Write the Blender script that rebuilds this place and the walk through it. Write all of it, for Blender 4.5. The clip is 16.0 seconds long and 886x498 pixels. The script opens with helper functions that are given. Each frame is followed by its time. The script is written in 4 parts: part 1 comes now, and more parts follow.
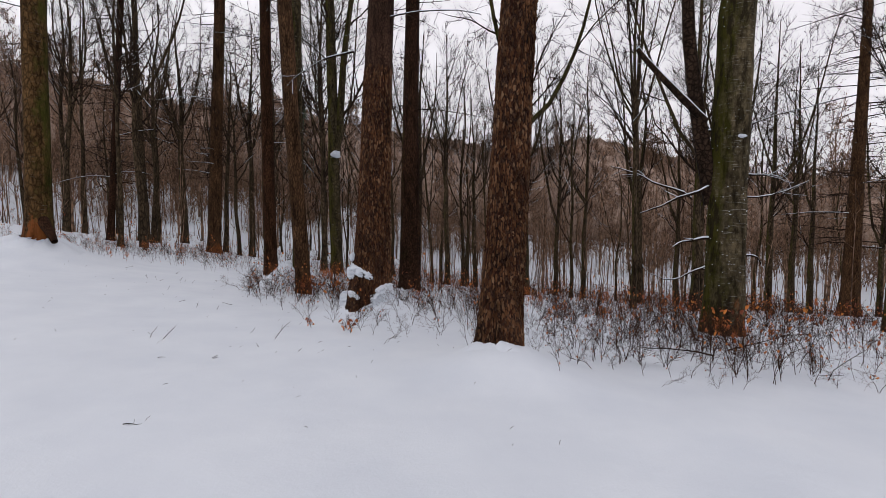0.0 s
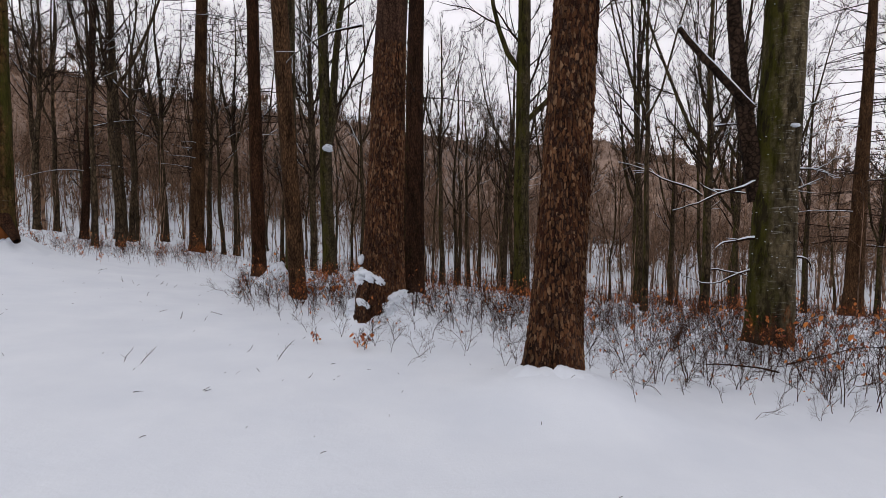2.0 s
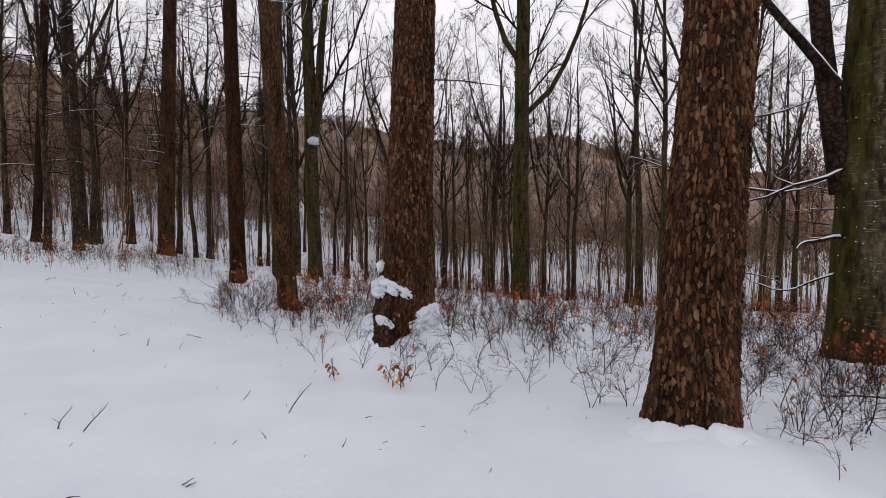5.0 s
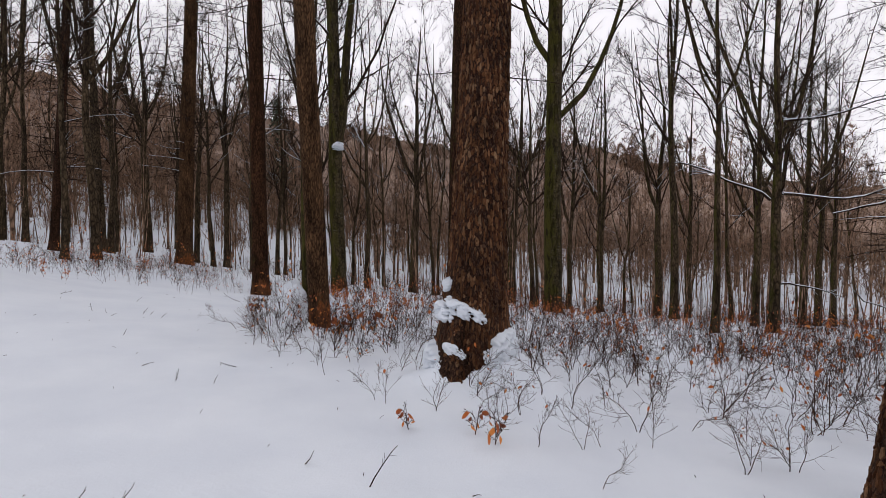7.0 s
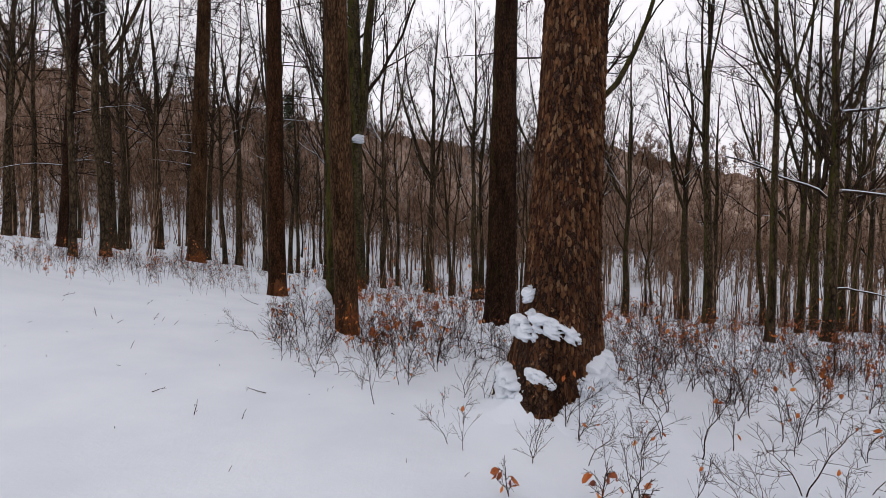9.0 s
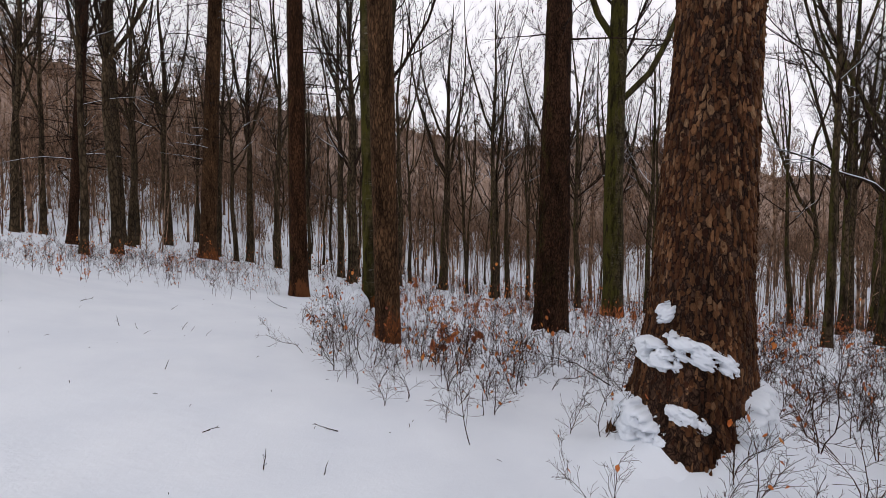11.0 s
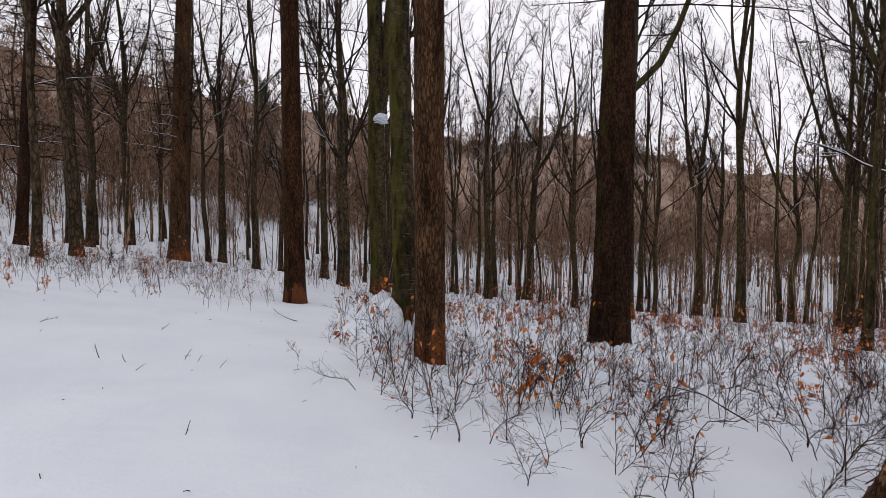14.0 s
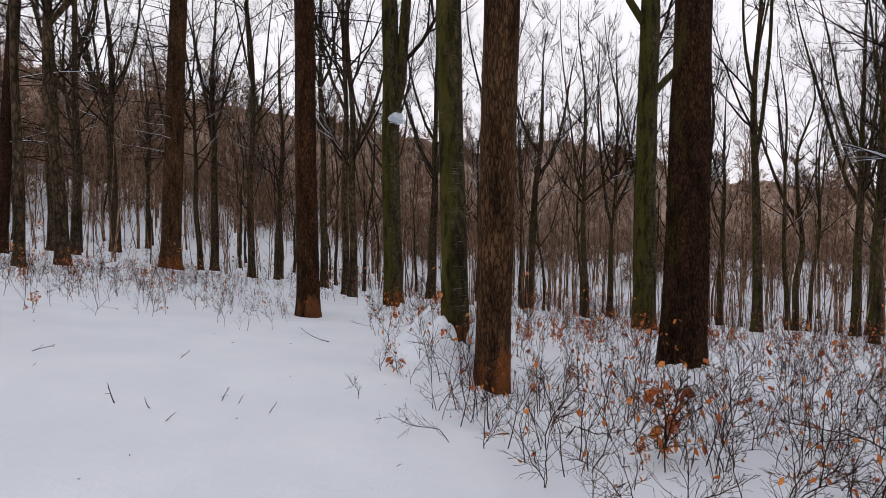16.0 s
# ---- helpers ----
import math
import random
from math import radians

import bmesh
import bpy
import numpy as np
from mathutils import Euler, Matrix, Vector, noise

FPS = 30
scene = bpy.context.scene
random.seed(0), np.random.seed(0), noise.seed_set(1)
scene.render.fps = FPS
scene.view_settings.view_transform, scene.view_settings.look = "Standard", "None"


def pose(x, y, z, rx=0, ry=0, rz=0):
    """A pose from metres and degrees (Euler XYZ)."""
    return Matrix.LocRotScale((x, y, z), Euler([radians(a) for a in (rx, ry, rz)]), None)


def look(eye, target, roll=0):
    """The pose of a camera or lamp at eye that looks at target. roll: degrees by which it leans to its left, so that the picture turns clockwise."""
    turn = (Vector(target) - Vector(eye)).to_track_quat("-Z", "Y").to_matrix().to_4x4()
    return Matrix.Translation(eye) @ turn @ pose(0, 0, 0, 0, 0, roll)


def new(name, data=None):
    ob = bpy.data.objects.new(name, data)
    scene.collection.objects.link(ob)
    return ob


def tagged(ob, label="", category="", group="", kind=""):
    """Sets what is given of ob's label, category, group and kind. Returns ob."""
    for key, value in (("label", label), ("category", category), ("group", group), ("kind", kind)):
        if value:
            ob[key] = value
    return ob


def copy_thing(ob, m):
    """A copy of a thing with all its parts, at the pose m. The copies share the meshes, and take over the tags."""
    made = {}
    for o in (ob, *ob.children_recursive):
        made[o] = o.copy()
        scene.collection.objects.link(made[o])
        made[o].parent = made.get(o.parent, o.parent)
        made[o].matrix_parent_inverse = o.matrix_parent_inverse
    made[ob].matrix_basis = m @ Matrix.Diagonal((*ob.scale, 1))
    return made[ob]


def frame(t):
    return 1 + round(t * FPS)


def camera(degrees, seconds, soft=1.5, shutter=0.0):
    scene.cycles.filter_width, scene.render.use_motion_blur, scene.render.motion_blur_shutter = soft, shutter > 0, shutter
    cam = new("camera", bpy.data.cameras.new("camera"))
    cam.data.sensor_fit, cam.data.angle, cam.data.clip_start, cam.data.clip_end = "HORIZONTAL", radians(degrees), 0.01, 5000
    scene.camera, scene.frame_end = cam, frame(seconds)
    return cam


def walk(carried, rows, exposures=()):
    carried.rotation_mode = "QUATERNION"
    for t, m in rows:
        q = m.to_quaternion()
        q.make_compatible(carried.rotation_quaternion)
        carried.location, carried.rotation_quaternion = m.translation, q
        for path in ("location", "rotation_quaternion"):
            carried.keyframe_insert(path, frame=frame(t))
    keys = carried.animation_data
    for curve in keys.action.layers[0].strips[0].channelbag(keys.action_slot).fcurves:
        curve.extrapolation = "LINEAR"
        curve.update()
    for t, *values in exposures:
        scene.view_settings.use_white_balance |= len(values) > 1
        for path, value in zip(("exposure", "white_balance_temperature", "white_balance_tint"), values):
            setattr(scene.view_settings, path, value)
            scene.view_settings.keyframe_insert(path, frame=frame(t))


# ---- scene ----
cam = camera(88.5, 16.0, soft=0.65)
METRES, EYE, TILT, LEAN, TURN = 10.0, 1.5, -2.5, 0.0, 0.0
ROWS = [
    (0.0, 0.0, 0.0, 0.0, 0.0, 0.0, -0.0),
    (0.5, -0.0137, 0.0219, 0.0018, -1.04, -0.0, -0.02),
    (1.0, -0.034, 0.0479, 0.0027, -1.94, -0.24, -0.0),
    (1.5, -0.05, 0.0723, 0.0046, -2.08, -0.07, 0.01),
    (2.0, -0.062, 0.1045, 0.0064, -1.87, -0.27, 0.01),
    (2.5, -0.0761, 0.1319, 0.0054, -2.53, -0.1, 0.07),
    (3.0, -0.0918, 0.1567, 0.0099, -3.73, 0.03, 0.19),
    (3.5, -0.1017, 0.1812, 0.0076, -4.54, 0.31, 0.3),
    (4.0, -0.1121, 0.2107, 0.0104, -4.99, 0.18, 0.34),
    (4.5, -0.126, 0.2381, 0.0086, -4.97, -0.33, 0.35),
    (7.0, -0.2134, 0.3637, 0.018, -3.46, 0.83, 0.2),
    (7.5, -0.2206, 0.3939, 0.0178, -3.32, 0.29, 0.19),
    (8.0, -0.2324, 0.4201, 0.0179, -3.22, -0.01, 0.04),
    (8.5, -0.256, 0.4476, 0.0186, -2.94, -0.32, -0.13),
    (9.0, -0.2746, 0.4702, 0.0217, -2.49, 0.66, -0.23),
    (11.5, -0.3752, 0.5757, 0.0322, -2.06, -0.51, -0.29),
    (12.0, -0.3938, 0.5967, 0.0325, -3.25, -1.12, -0.21),
    (12.5, -0.4166, 0.6186, 0.0359, -4.15, -1.21, -0.11),
    (13.0, -0.4371, 0.6453, 0.0349, -4.55, -0.8, -0.03),
    (13.5, -0.4548, 0.6735, 0.0376, -5.3, -0.4, 0.01),
    (14.0, -0.4779, 0.6995, 0.0365, -5.98, -0.23, 0.02),
    (14.5, -0.5009, 0.7232, 0.0419, -6.18, 0.15, -0.0),
    (15.0, -0.5198, 0.7535, 0.0398, -6.36, 0.34, -0.02),
    (15.5, -0.5393, 0.78, 0.0429, -7.19, 0.58, -0.03),
    (16.0, -0.5687, 0.8049, 0.0412, -7.64, 0.61, 0.02),
]
walk(cam, [(t, pose(0, 0, EYE, TILT, LEAN, TURN) @ pose(METRES * x, METRES * y, METRES * z, 90 + pitch, roll, yaw)) for t, x, y, z, yaw, pitch, roll in ROWS],
     exposures=((0.0, -0.66), (2.5, -0.60), (7.0, -0.54), (11.5, -0.46), (14.0, -0.45), (16.0, -0.49)))

# ---- light ----
world = bpy.data.worlds.new("overcast_sky")
scene.world = world
world.use_nodes = True
wn, wl = world.node_tree.nodes, world.node_tree.links
wn.clear()
sky = wn.new("ShaderNodeTexSky")
sky.sky_type = "NISHITA"
sky.sun_disc = False
sky.sun_elevation, sky.sun_rotation = radians(38), radians(-60)
soft_sky = wn.new("ShaderNodeHueSaturation")
soft_sky.inputs["Saturation"].default_value = 0.12
soft_sky.inputs["Value"].default_value = 0.10
cloud = wn.new("ShaderNodeMixRGB")
cloud.inputs[0].default_value = 0.78
cloud.inputs[2].default_value = (0.90, 0.865, 0.925, 1)
back = wn.new("ShaderNodeBackground")
back.inputs["Strength"].default_value = 1.85
wout = wn.new("ShaderNodeOutputWorld")
wl.new(sky.outputs[0], soft_sky.inputs["Color"])
wl.new(soft_sky.outputs[0], cloud.inputs[1])
wl.new(cloud.outputs[0], back.inputs["Color"])
wl.new(back.outputs[0], wout.inputs[0])
sun_data = bpy.data.lights.new("sun", "SUN")
sun_data.energy, sun_data.angle, sun_data.color = 0.5, radians(40), (1.0, 0.96, 0.92)
sun = new("sun", sun_data)
sun.matrix_world = look((-20, 12, 30), (0, 0, 0))


# ---- materials ----
def material(name, rough=0.8):
    m = bpy.data.materials.new(name)
    m.use_nodes = True
    nodes, links = m.node_tree.nodes, m.node_tree.links
    b = nodes["Principled BSDF"]
    b.inputs["Roughness"].default_value = rough
    b.inputs["Specular IOR Level"].default_value = 0.25
    return m, nodes, links, b


def ramp(nodes, stops):
    r = nodes.new("ShaderNodeValToRGB")
    el = r.color_ramp.elements
    while len(el) < len(stops):
        el.new(0.5)
    for e, (p, c) in zip(el, stops):
        e.position, e.color = p, (*c, 1)
    return r


def coords(nodes, links, scale):
    tc, mp = nodes.new("ShaderNodeTexCoord"), nodes.new("ShaderNodeMapping")
    mp.inputs["Scale"].default_value = scale
    links.new(tc.outputs["Object"], mp.inputs["Vector"])
    return mp.outputs["Vector"]


def noise_tex(nodes, links, vec, scale, detail=6, rough=0.6):
    n = nodes.new("ShaderNodeTexNoise")
    n.inputs["Scale"].default_value, n.inputs["Detail"].default_value, n.inputs["Roughness"].default_value = scale, detail, rough
    links.new(vec, n.inputs["Vector"])
    return n.outputs["Fac"]


def mix(nodes, links, fac, a, b, kind="MIX"):
    n = nodes.new("ShaderNodeMixRGB")
    n.blend_type = kind
    for s, v in ((n.inputs[0], fac), (n.inputs[1], a), (n.inputs[2], b)):
        if isinstance(v, (int, float)):
            s.default_value = v
        elif isinstance(v, tuple):
            s.default_value = (*v, 1)
        else:
            links.new(v, s)
    return n.outputs[0]


def bump(nodes, links, b, height, strength, dist):
    n = nodes.new("ShaderNodeBump")
    n.inputs["Strength"].default_value, n.inputs["Distance"].default_value = strength, dist
    links.new(height, n.inputs["Height"])
    links.new(n.outputs[0], b.inputs["Normal"])
    return n


def bark(name, dark, light, stretch, cell, moss=None, moss_cut=0.6, moss_side=(-1, 0, 0), rust=None, lines=0.0, depth=0.02, patch=False):
    """Bark: cracked cells, drawn out upright or across by stretch, with stains, a mossy side and a rust-coloured foot."""
    m, nodes, links, b = material(name, 0.92)
    b.inputs["Specular IOR Level"].default_value = 0.06
    v = coords(nodes, links, stretch)
    fine = noise_tex(nodes, links, v, cell * 2.2, 8, 0.7)
    vor = nodes.new("ShaderNodeTexVoronoi")
    vor.feature = "DISTANCE_TO_EDGE"
    vor.inputs["Scale"].default_value = cell
    warp = nodes.new("ShaderNodeMixRGB")
    warp.blend_type, warp.inputs[0].default_value = "LINEAR_LIGHT", 0.06
    wn_ = nodes.new("ShaderNodeTexNoise")
    wn_.inputs["Scale"].default_value = cell * 0.8
    links.new(v, wn_.inputs["Vector"])
    links.new(v, warp.inputs[1])
    links.new(wn_.outputs["Color"], warp.inputs[2])
    links.new(warp.outputs[0], vor.inputs["Vector"])
    crack = ramp(nodes, [(0.0, (0, 0, 0)), (0.22, (1, 1, 1))])
    links.new(vor.outputs[0], crack.inputs[0])
    tone = ramp(nodes, [(0.28, dark), (0.72, light)])
    links.new(fine, tone.inputs[0])
    big = noise_tex(nodes, links, coords(nodes, links, (1, 1, 0.5)), 2.3, 4, 0.6)
    big_r = ramp(nodes, [(0.3, (0.55, 0.55, 0.55)), (0.7, (1.25, 1.2, 1.15))])
    links.new(big, big_r.inputs[0])
    col = mix(nodes, links, 1.0, tone.outputs[0], big_r.outputs[0], "MULTIPLY")
    cracked = mix(nodes, links, 0.75 - lines * 0.5, col, crack.outputs[0], "MULTIPLY")
    col = cracked
    if lines:
        ln = noise_tex(nodes, links, coords(nodes, links, (1.2, 1.2, 16)), 3.5, 5, 0.6)
        lr = ramp(nodes, [(0.60, (0, 0, 0)), (0.68, (1, 1, 1))])
        links.new(ln, lr.inputs[0])
        lm = mix(nodes, links, lines, (0, 0, 0), lr.outputs[0])
        col = mix(nodes, links, lm, col, (0.34, 0.33, 0.29))
    if moss:
        ge, dot = nodes.new("ShaderNodeNewGeometry"), nodes.new("ShaderNodeVectorMath")
        dot.operation = "DOT_PRODUCT"
        dot.inputs[1].default_value = moss_side
        links.new(ge.outputs["Normal"], dot.inputs[0])
        mn = noise_tex(nodes, links, coords(nodes, links, (1, 1, 0.35)), 4.5, 7, 0.65)
        add = nodes.new("ShaderNodeMath")
        add.operation = "MULTIPLY_ADD"
        add.inputs[1].default_value = 0.22
        links.new(dot.outputs["Value"], add.inputs[0])
        links.new(mn, add.inputs[2])
        mr = ramp(nodes, [(moss_cut - 0.1, (0, 0, 0)), (moss_cut + 0.1, (1, 1, 1))])
        links.new(add.outputs[0], mr.inputs[0])
        mc = mix(nodes, links, fine, tuple(c * 0.5 for c in moss), tuple(c * 1.4 for c in moss))
        col = mix(nodes, links, mr.outputs[0], col, mc)
    if rust:
        tc, sep = nodes.new("ShaderNodeTexCoord"), nodes.new("ShaderNodeSeparateXYZ")
        links.new(tc.outputs["Object"], sep.inputs[0])
        rn = ramp(nodes, [(0.36, (0, 0, 0)), (0.64, (1, 1, 1))])
        links.new(noise_tex(nodes, links, coords(nodes, links, (1, 1, 0.5)), 4.0, 8, 0.7), rn.inputs[0])
        ma = nodes.new("ShaderNodeMath")
        ma.operation = "MULTIPLY_ADD"
        ma.inputs[1].default_value = -1.0
        links.new(sep.outputs["Z"], ma.inputs[0])
        links.new(rn.outputs[0], ma.inputs[2])
        rr = ramp(nodes, [(0.05, (0, 0, 0)), (0.35, (0.85, 0.85, 0.85))])
        links.new(ma.outputs[0], rr.inputs[0])
        col = mix(nodes, links, rr.outputs[0], col, rust)
    if patch:
        pn = noise_tex(nodes, links, coords(nodes, links, (1, 1, 0.28)), 5.5, 8, 0.7)
        pr = ramp(nodes, [(0.53, (0, 0, 0)), (0.60, (0.9, 0.9, 0.9))])
        links.new(pn, pr.inputs[0])
        col = mix(nodes, links, pr.outputs[0], col, (0.020, 0.015, 0.008))
    stain = noise_tex(nodes, links, coords(nodes, links, (1.6, 1.6, 0.3)), 3.0, 7, 0.65)
    sr_ = ramp(nodes, [(0.36, (0.30, 0.28, 0.26)), (0.52, (0.95, 0.95, 0.95)), (0.75, (1.12, 1.10, 1.05))])
    links.new(stain, sr_.inputs[0])
    col = mix(nodes, links, 0.9, col, sr_.outputs[0], "MULTIPLY")
    links.new(col, b.inputs["Base Color"])
    hmix = mix(nodes, links, 0.45, crack.outputs[0], fine)
    bump(nodes, links, b, hmix, 0.9, depth)
    return m


MOSS = (0.052, 0.050, 0.010)
RUST = (0.20, 0.065, 0.02)
M_SCALY = bark("scaly_spruce_bark", (0.035, 0.018, 0.012), (0.12, 0.068, 0.045), (1, 1, 0.55), 26)
M_DARK = bark("dark_spruce_bark", (0.020, 0.010, 0.006), (0.088, 0.044, 0.025), (1, 1, 0.35), 22, MOSS, 0.80)
M_SMOOTH = bark("smooth_brown_bark", (0.062, 0.036, 0.014), (0.17, 0.098, 0.040), (1, 1, 0.5), 9, MOSS, 0.68, (1, 0.3, 0), RUST, 0.2, 0.006)
M_FURROW = bark("furrowed_brown_bark", (0.048, 0.025, 0.012), (0.19, 0.105, 0.054), (1, 1, 0.22), 20, None, 0.6, (-1, 0, 0), RUST, 0.0, 0.03)
M_RED = bark("reddish_spruce_bark", (0.026, 0.012, 0.006), (0.102, 0.048, 0.024), (1, 1, 0.3), 20, MOSS, 0.78, (-1, 0, 0), (0.13, 0.05, 0.02))
M_BEECH = bark("grey_beech_bark", (0.036, 0.026, 0.015), (0.135, 0.097, 0.060), (1, 1, 0.35), 9, MOSS, 0.74, (-1, 0, 0), None, 0.06, 0.008)
M_MOSSY = bark("mossy_beech_bark", (0.034, 0.025, 0.012), (0.17, 0.140, 0.085), (1, 1, 0.6), 7, (0.046, 0.043, 0.008), 0.61, (-1, 0.25, 0), RUST, 0.75, 0.02, True)
M_OLIVE = bark("olive_beech_bark", (0.026, 0.019, 0.009), (0.11, 0.088, 0.048), (1, 1, 0.6), 7, (0.054, 0.049, 0.011), 0.57, (-1, -0.2, 0), RUST, 0.4, 0.015, True)
M_TWIG = bark("twig_bark", (0.024, 0.015, 0.010), (0.076, 0.049, 0.034), (1, 1, 1), 9)
# Paler than real bark: distance haze is put into the base colour.
M_FAR_HAZE = bark("hazed_distant_bark", (0.26, 0.155, 0.098), (0.48, 0.325, 0.23), (1, 1, 0.5), 2)
M_SHOOT = bark("sapling_bark", (0.040, 0.020, 0.013), (0.14, 0.072, 0.046), (1, 1, 1), 12)


def snow_material():
    m, nodes, links, b = material("snow", 0.65)
    v = coords(nodes, links, (1, 1, 1))
    n1, n2 = noise_tex(nodes, links, v, 1.1, 5, 0.55), noise_tex(nodes, links, v, 42, 5, 0.7)
    r = ramp(nodes, [(0.3, (0.632, 0.675, 0.732)), (0.7, (0.70, 0.74, 0.786))])
    links.new(n1, r.inputs[0])
    links.new(r.outputs[0], b.inputs["Base Color"])
    h = mix(nodes, links, 0.12, n1, n2)
    bump(nodes, links, b, h, 0.55, 0.05)
    return m


M_SNOW = snow_material()


def leaf_material():
    m, nodes, links, b = material("dry_beech_leaf", 0.6)
    ge = nodes.new("ShaderNodeNewGeometry")
    r = ramp(nodes, [(0.0, (0.14, 0.036, 0.018)), (0.5, (0.40, 0.105, 0.024)), (1.0, (0.66, 0.24, 0.05))])
    links.new(ge.outputs["Random Per Island"], r.inputs[0])
    links.new(r.outputs[0], b.inputs["Base Color"])
    return m


def needle_material():
    m, nodes, links, b = material("spruce_needle", 0.7)
    n = noise_tex(nodes, links, coords(nodes, links, (1, 1, 1)), 3, 4)
    r = ramp(nodes, [(0.3, (0.018, 0.028, 0.014)), (0.7, (0.045, 0.062, 0.028))])
    links.new(n, r.inputs[0])
    links.new(r.outputs[0], b.inputs["Base Color"])
    return m


def hazy_canopy_material():
    """The far wood's crowns run together: brown-grey twigs, streaked upright, lightened in colour for haze."""
    m, nodes, links, b = material("hazed_distant_canopy", 0.95)
    b.inputs["Specular IOR Level"].default_value = 0.0
    fine = noise_tex(nodes, links, coords(nodes, links, (1, 1, 0.35)), 2.6, 8, 0.75)
    wide = noise_tex(nodes, links, coords(nodes, links, (1, 1, 0.8)), 0.16, 5, 0.6)
    # Stops lifted above twig colour to paint in the winter haze.
    r = ramp(nodes, [(0.36, (0.20, 0.142, 0.108)), (0.52, (0.32, 0.238, 0.190)), (0.68, (0.42, 0.335, 0.28))])
    links.new(fine, r.inputs[0])
    r2 = ramp(nodes, [(0.3, (0.72, 0.70, 0.70)), (0.7, (1.2, 1.18, 1.16))])
    links.new(wide, r2.inputs[0])
    links.new(mix(nodes, links, 1.0, r.outputs[0], r2.outputs[0], "MULTIPLY"), b.inputs["Base Color"])
    bump(nodes, links, b, fine, 0.5, 0.3)
    return m


M_LEAF, M_NEEDLE, M_CANOPY_HAZE = leaf_material(), needle_material(), hazy_canopy_material()


# ---- geometry helpers ----
class Geo:
    """Gathers vertices and faces, then makes one mesh of them."""

    def __init__(self):
        self.v, self.q, self.t, self.n = [], [], [], 0

    def add(self, v, quads=None, tris=None):
        v = np.asarray(v, dtype=np.float32).reshape(-1, 3)
        if quads is not None and len(quads):
            self.q.append(np.asarray(quads, dtype=np.int32).reshape(-1, 4) + self.n)
        if tris is not None and len(tris):
            self.t.append(np.asarray(tris, dtype=np.int32).reshape(-1, 3) + self.n)
        self.v.append(v)
        self.n += len(v)

    def arrays(self):
        v = np.concatenate(self.v) if self.v else np.zeros((0, 3), np.float32)
        q = np.concatenate(self.q) if self.q else np.zeros((0, 4), np.int32)
        t = np.concatenate(self.t) if self.t else np.zeros((0, 3), np.int32)
        return v, q, t

    def mesh(self, name, mat, smooth=True):
        v, q, t = self.arrays()
        me = bpy.data.meshes.new(name)
        me.vertices.add(len(v))
        me.vertices.foreach_set("co", v.ravel())
        me.loops.add(q.size + t.size)
        me.loops.foreach_set("vertex_index", np.concatenate([q.ravel(), t.ravel()]))
        me.polygons.add(len(q) + len(t))
        start = np.concatenate([np.arange(len(q)) * 4, q.size + np.arange(len(t)) * 3]).astype(np.int32)
        me.polygons.foreach_set("loop_start", start)
        me.polygons.foreach_set("use_smooth", np.full(len(q) + len(t), smooth))
        me.update(calc_edges=True)
        me.validate()
        me.materials.append(mat)
        return me


def unit(a):
    return a / np.maximum(np.linalg.norm(a, axis=-1, keepdims=True), 1e-9)


def tubes(g, p, r, sides):
    """Tubes along k paths of n points: p is (k, n, 3), r is (k, n)."""
    p, r = np.asarray(p, float), np.asarray(r, float)
    k, n = r.shape
    if not k:
        return
    main = unit(p[:, -1] - p[:, 0])
    ref = np.where(np.abs(main[:, :1]) > 0.7, np.array([[0.0, 1, 0]]), np.array([[1.0, 0, 0]]))
    tan = unit(np.gradient(p, axis=1))
    u = unit(np.cross(tan, ref[:, None, :]))
    w = np.cross(tan, u)
    a = np.arange(sides) * 2 * np.pi / sides
    ring = p[:, :, None] + r[:, :, None, None] * (u[:, :, None] * np.cos(a)[:, None] + w[:, :, None] * np.sin(a)[:, None])
    i = np.arange(k * n * sides).reshape(k, n, sides)
    a0, a1 = i[:, :-1], i[:, 1:]
    b0, b1 = np.roll(a0, -1, 2), np.roll(a1, -1, 2)
    g.add(ring, np.stack([a0, b0, b1, a1], -1))


def spikes(g, p, d, w):
    """Thin tapering blades from p along d, w wide: fine twigs seen from far."""
    side = unit(np.cross(d, np.random.normal(size=d.shape))) * w[:, None]
    k = len(p)
    v = np.stack([p - side, p + side, p + d], 1)
    g.add(v, None, np.arange(3 * k).reshape(k, 3))


def grow(start, way, length, n, lift, wobble, rng):
    """Paths of n points from start along way; lift bends them up, wobble makes them crooked."""
    k = len(start)
    p = np.zeros((k, n, 3))
    p[:, 0] = start
    d = unit(way)
    for j in range(1, n):
        d = unit(d + np.array([0, 0, lift]) + rng.normal(size=(k, 3)) * wobble)
        p[:, j] = p[:, j - 1] + d * (length / (n - 1))[:, None]
    return p


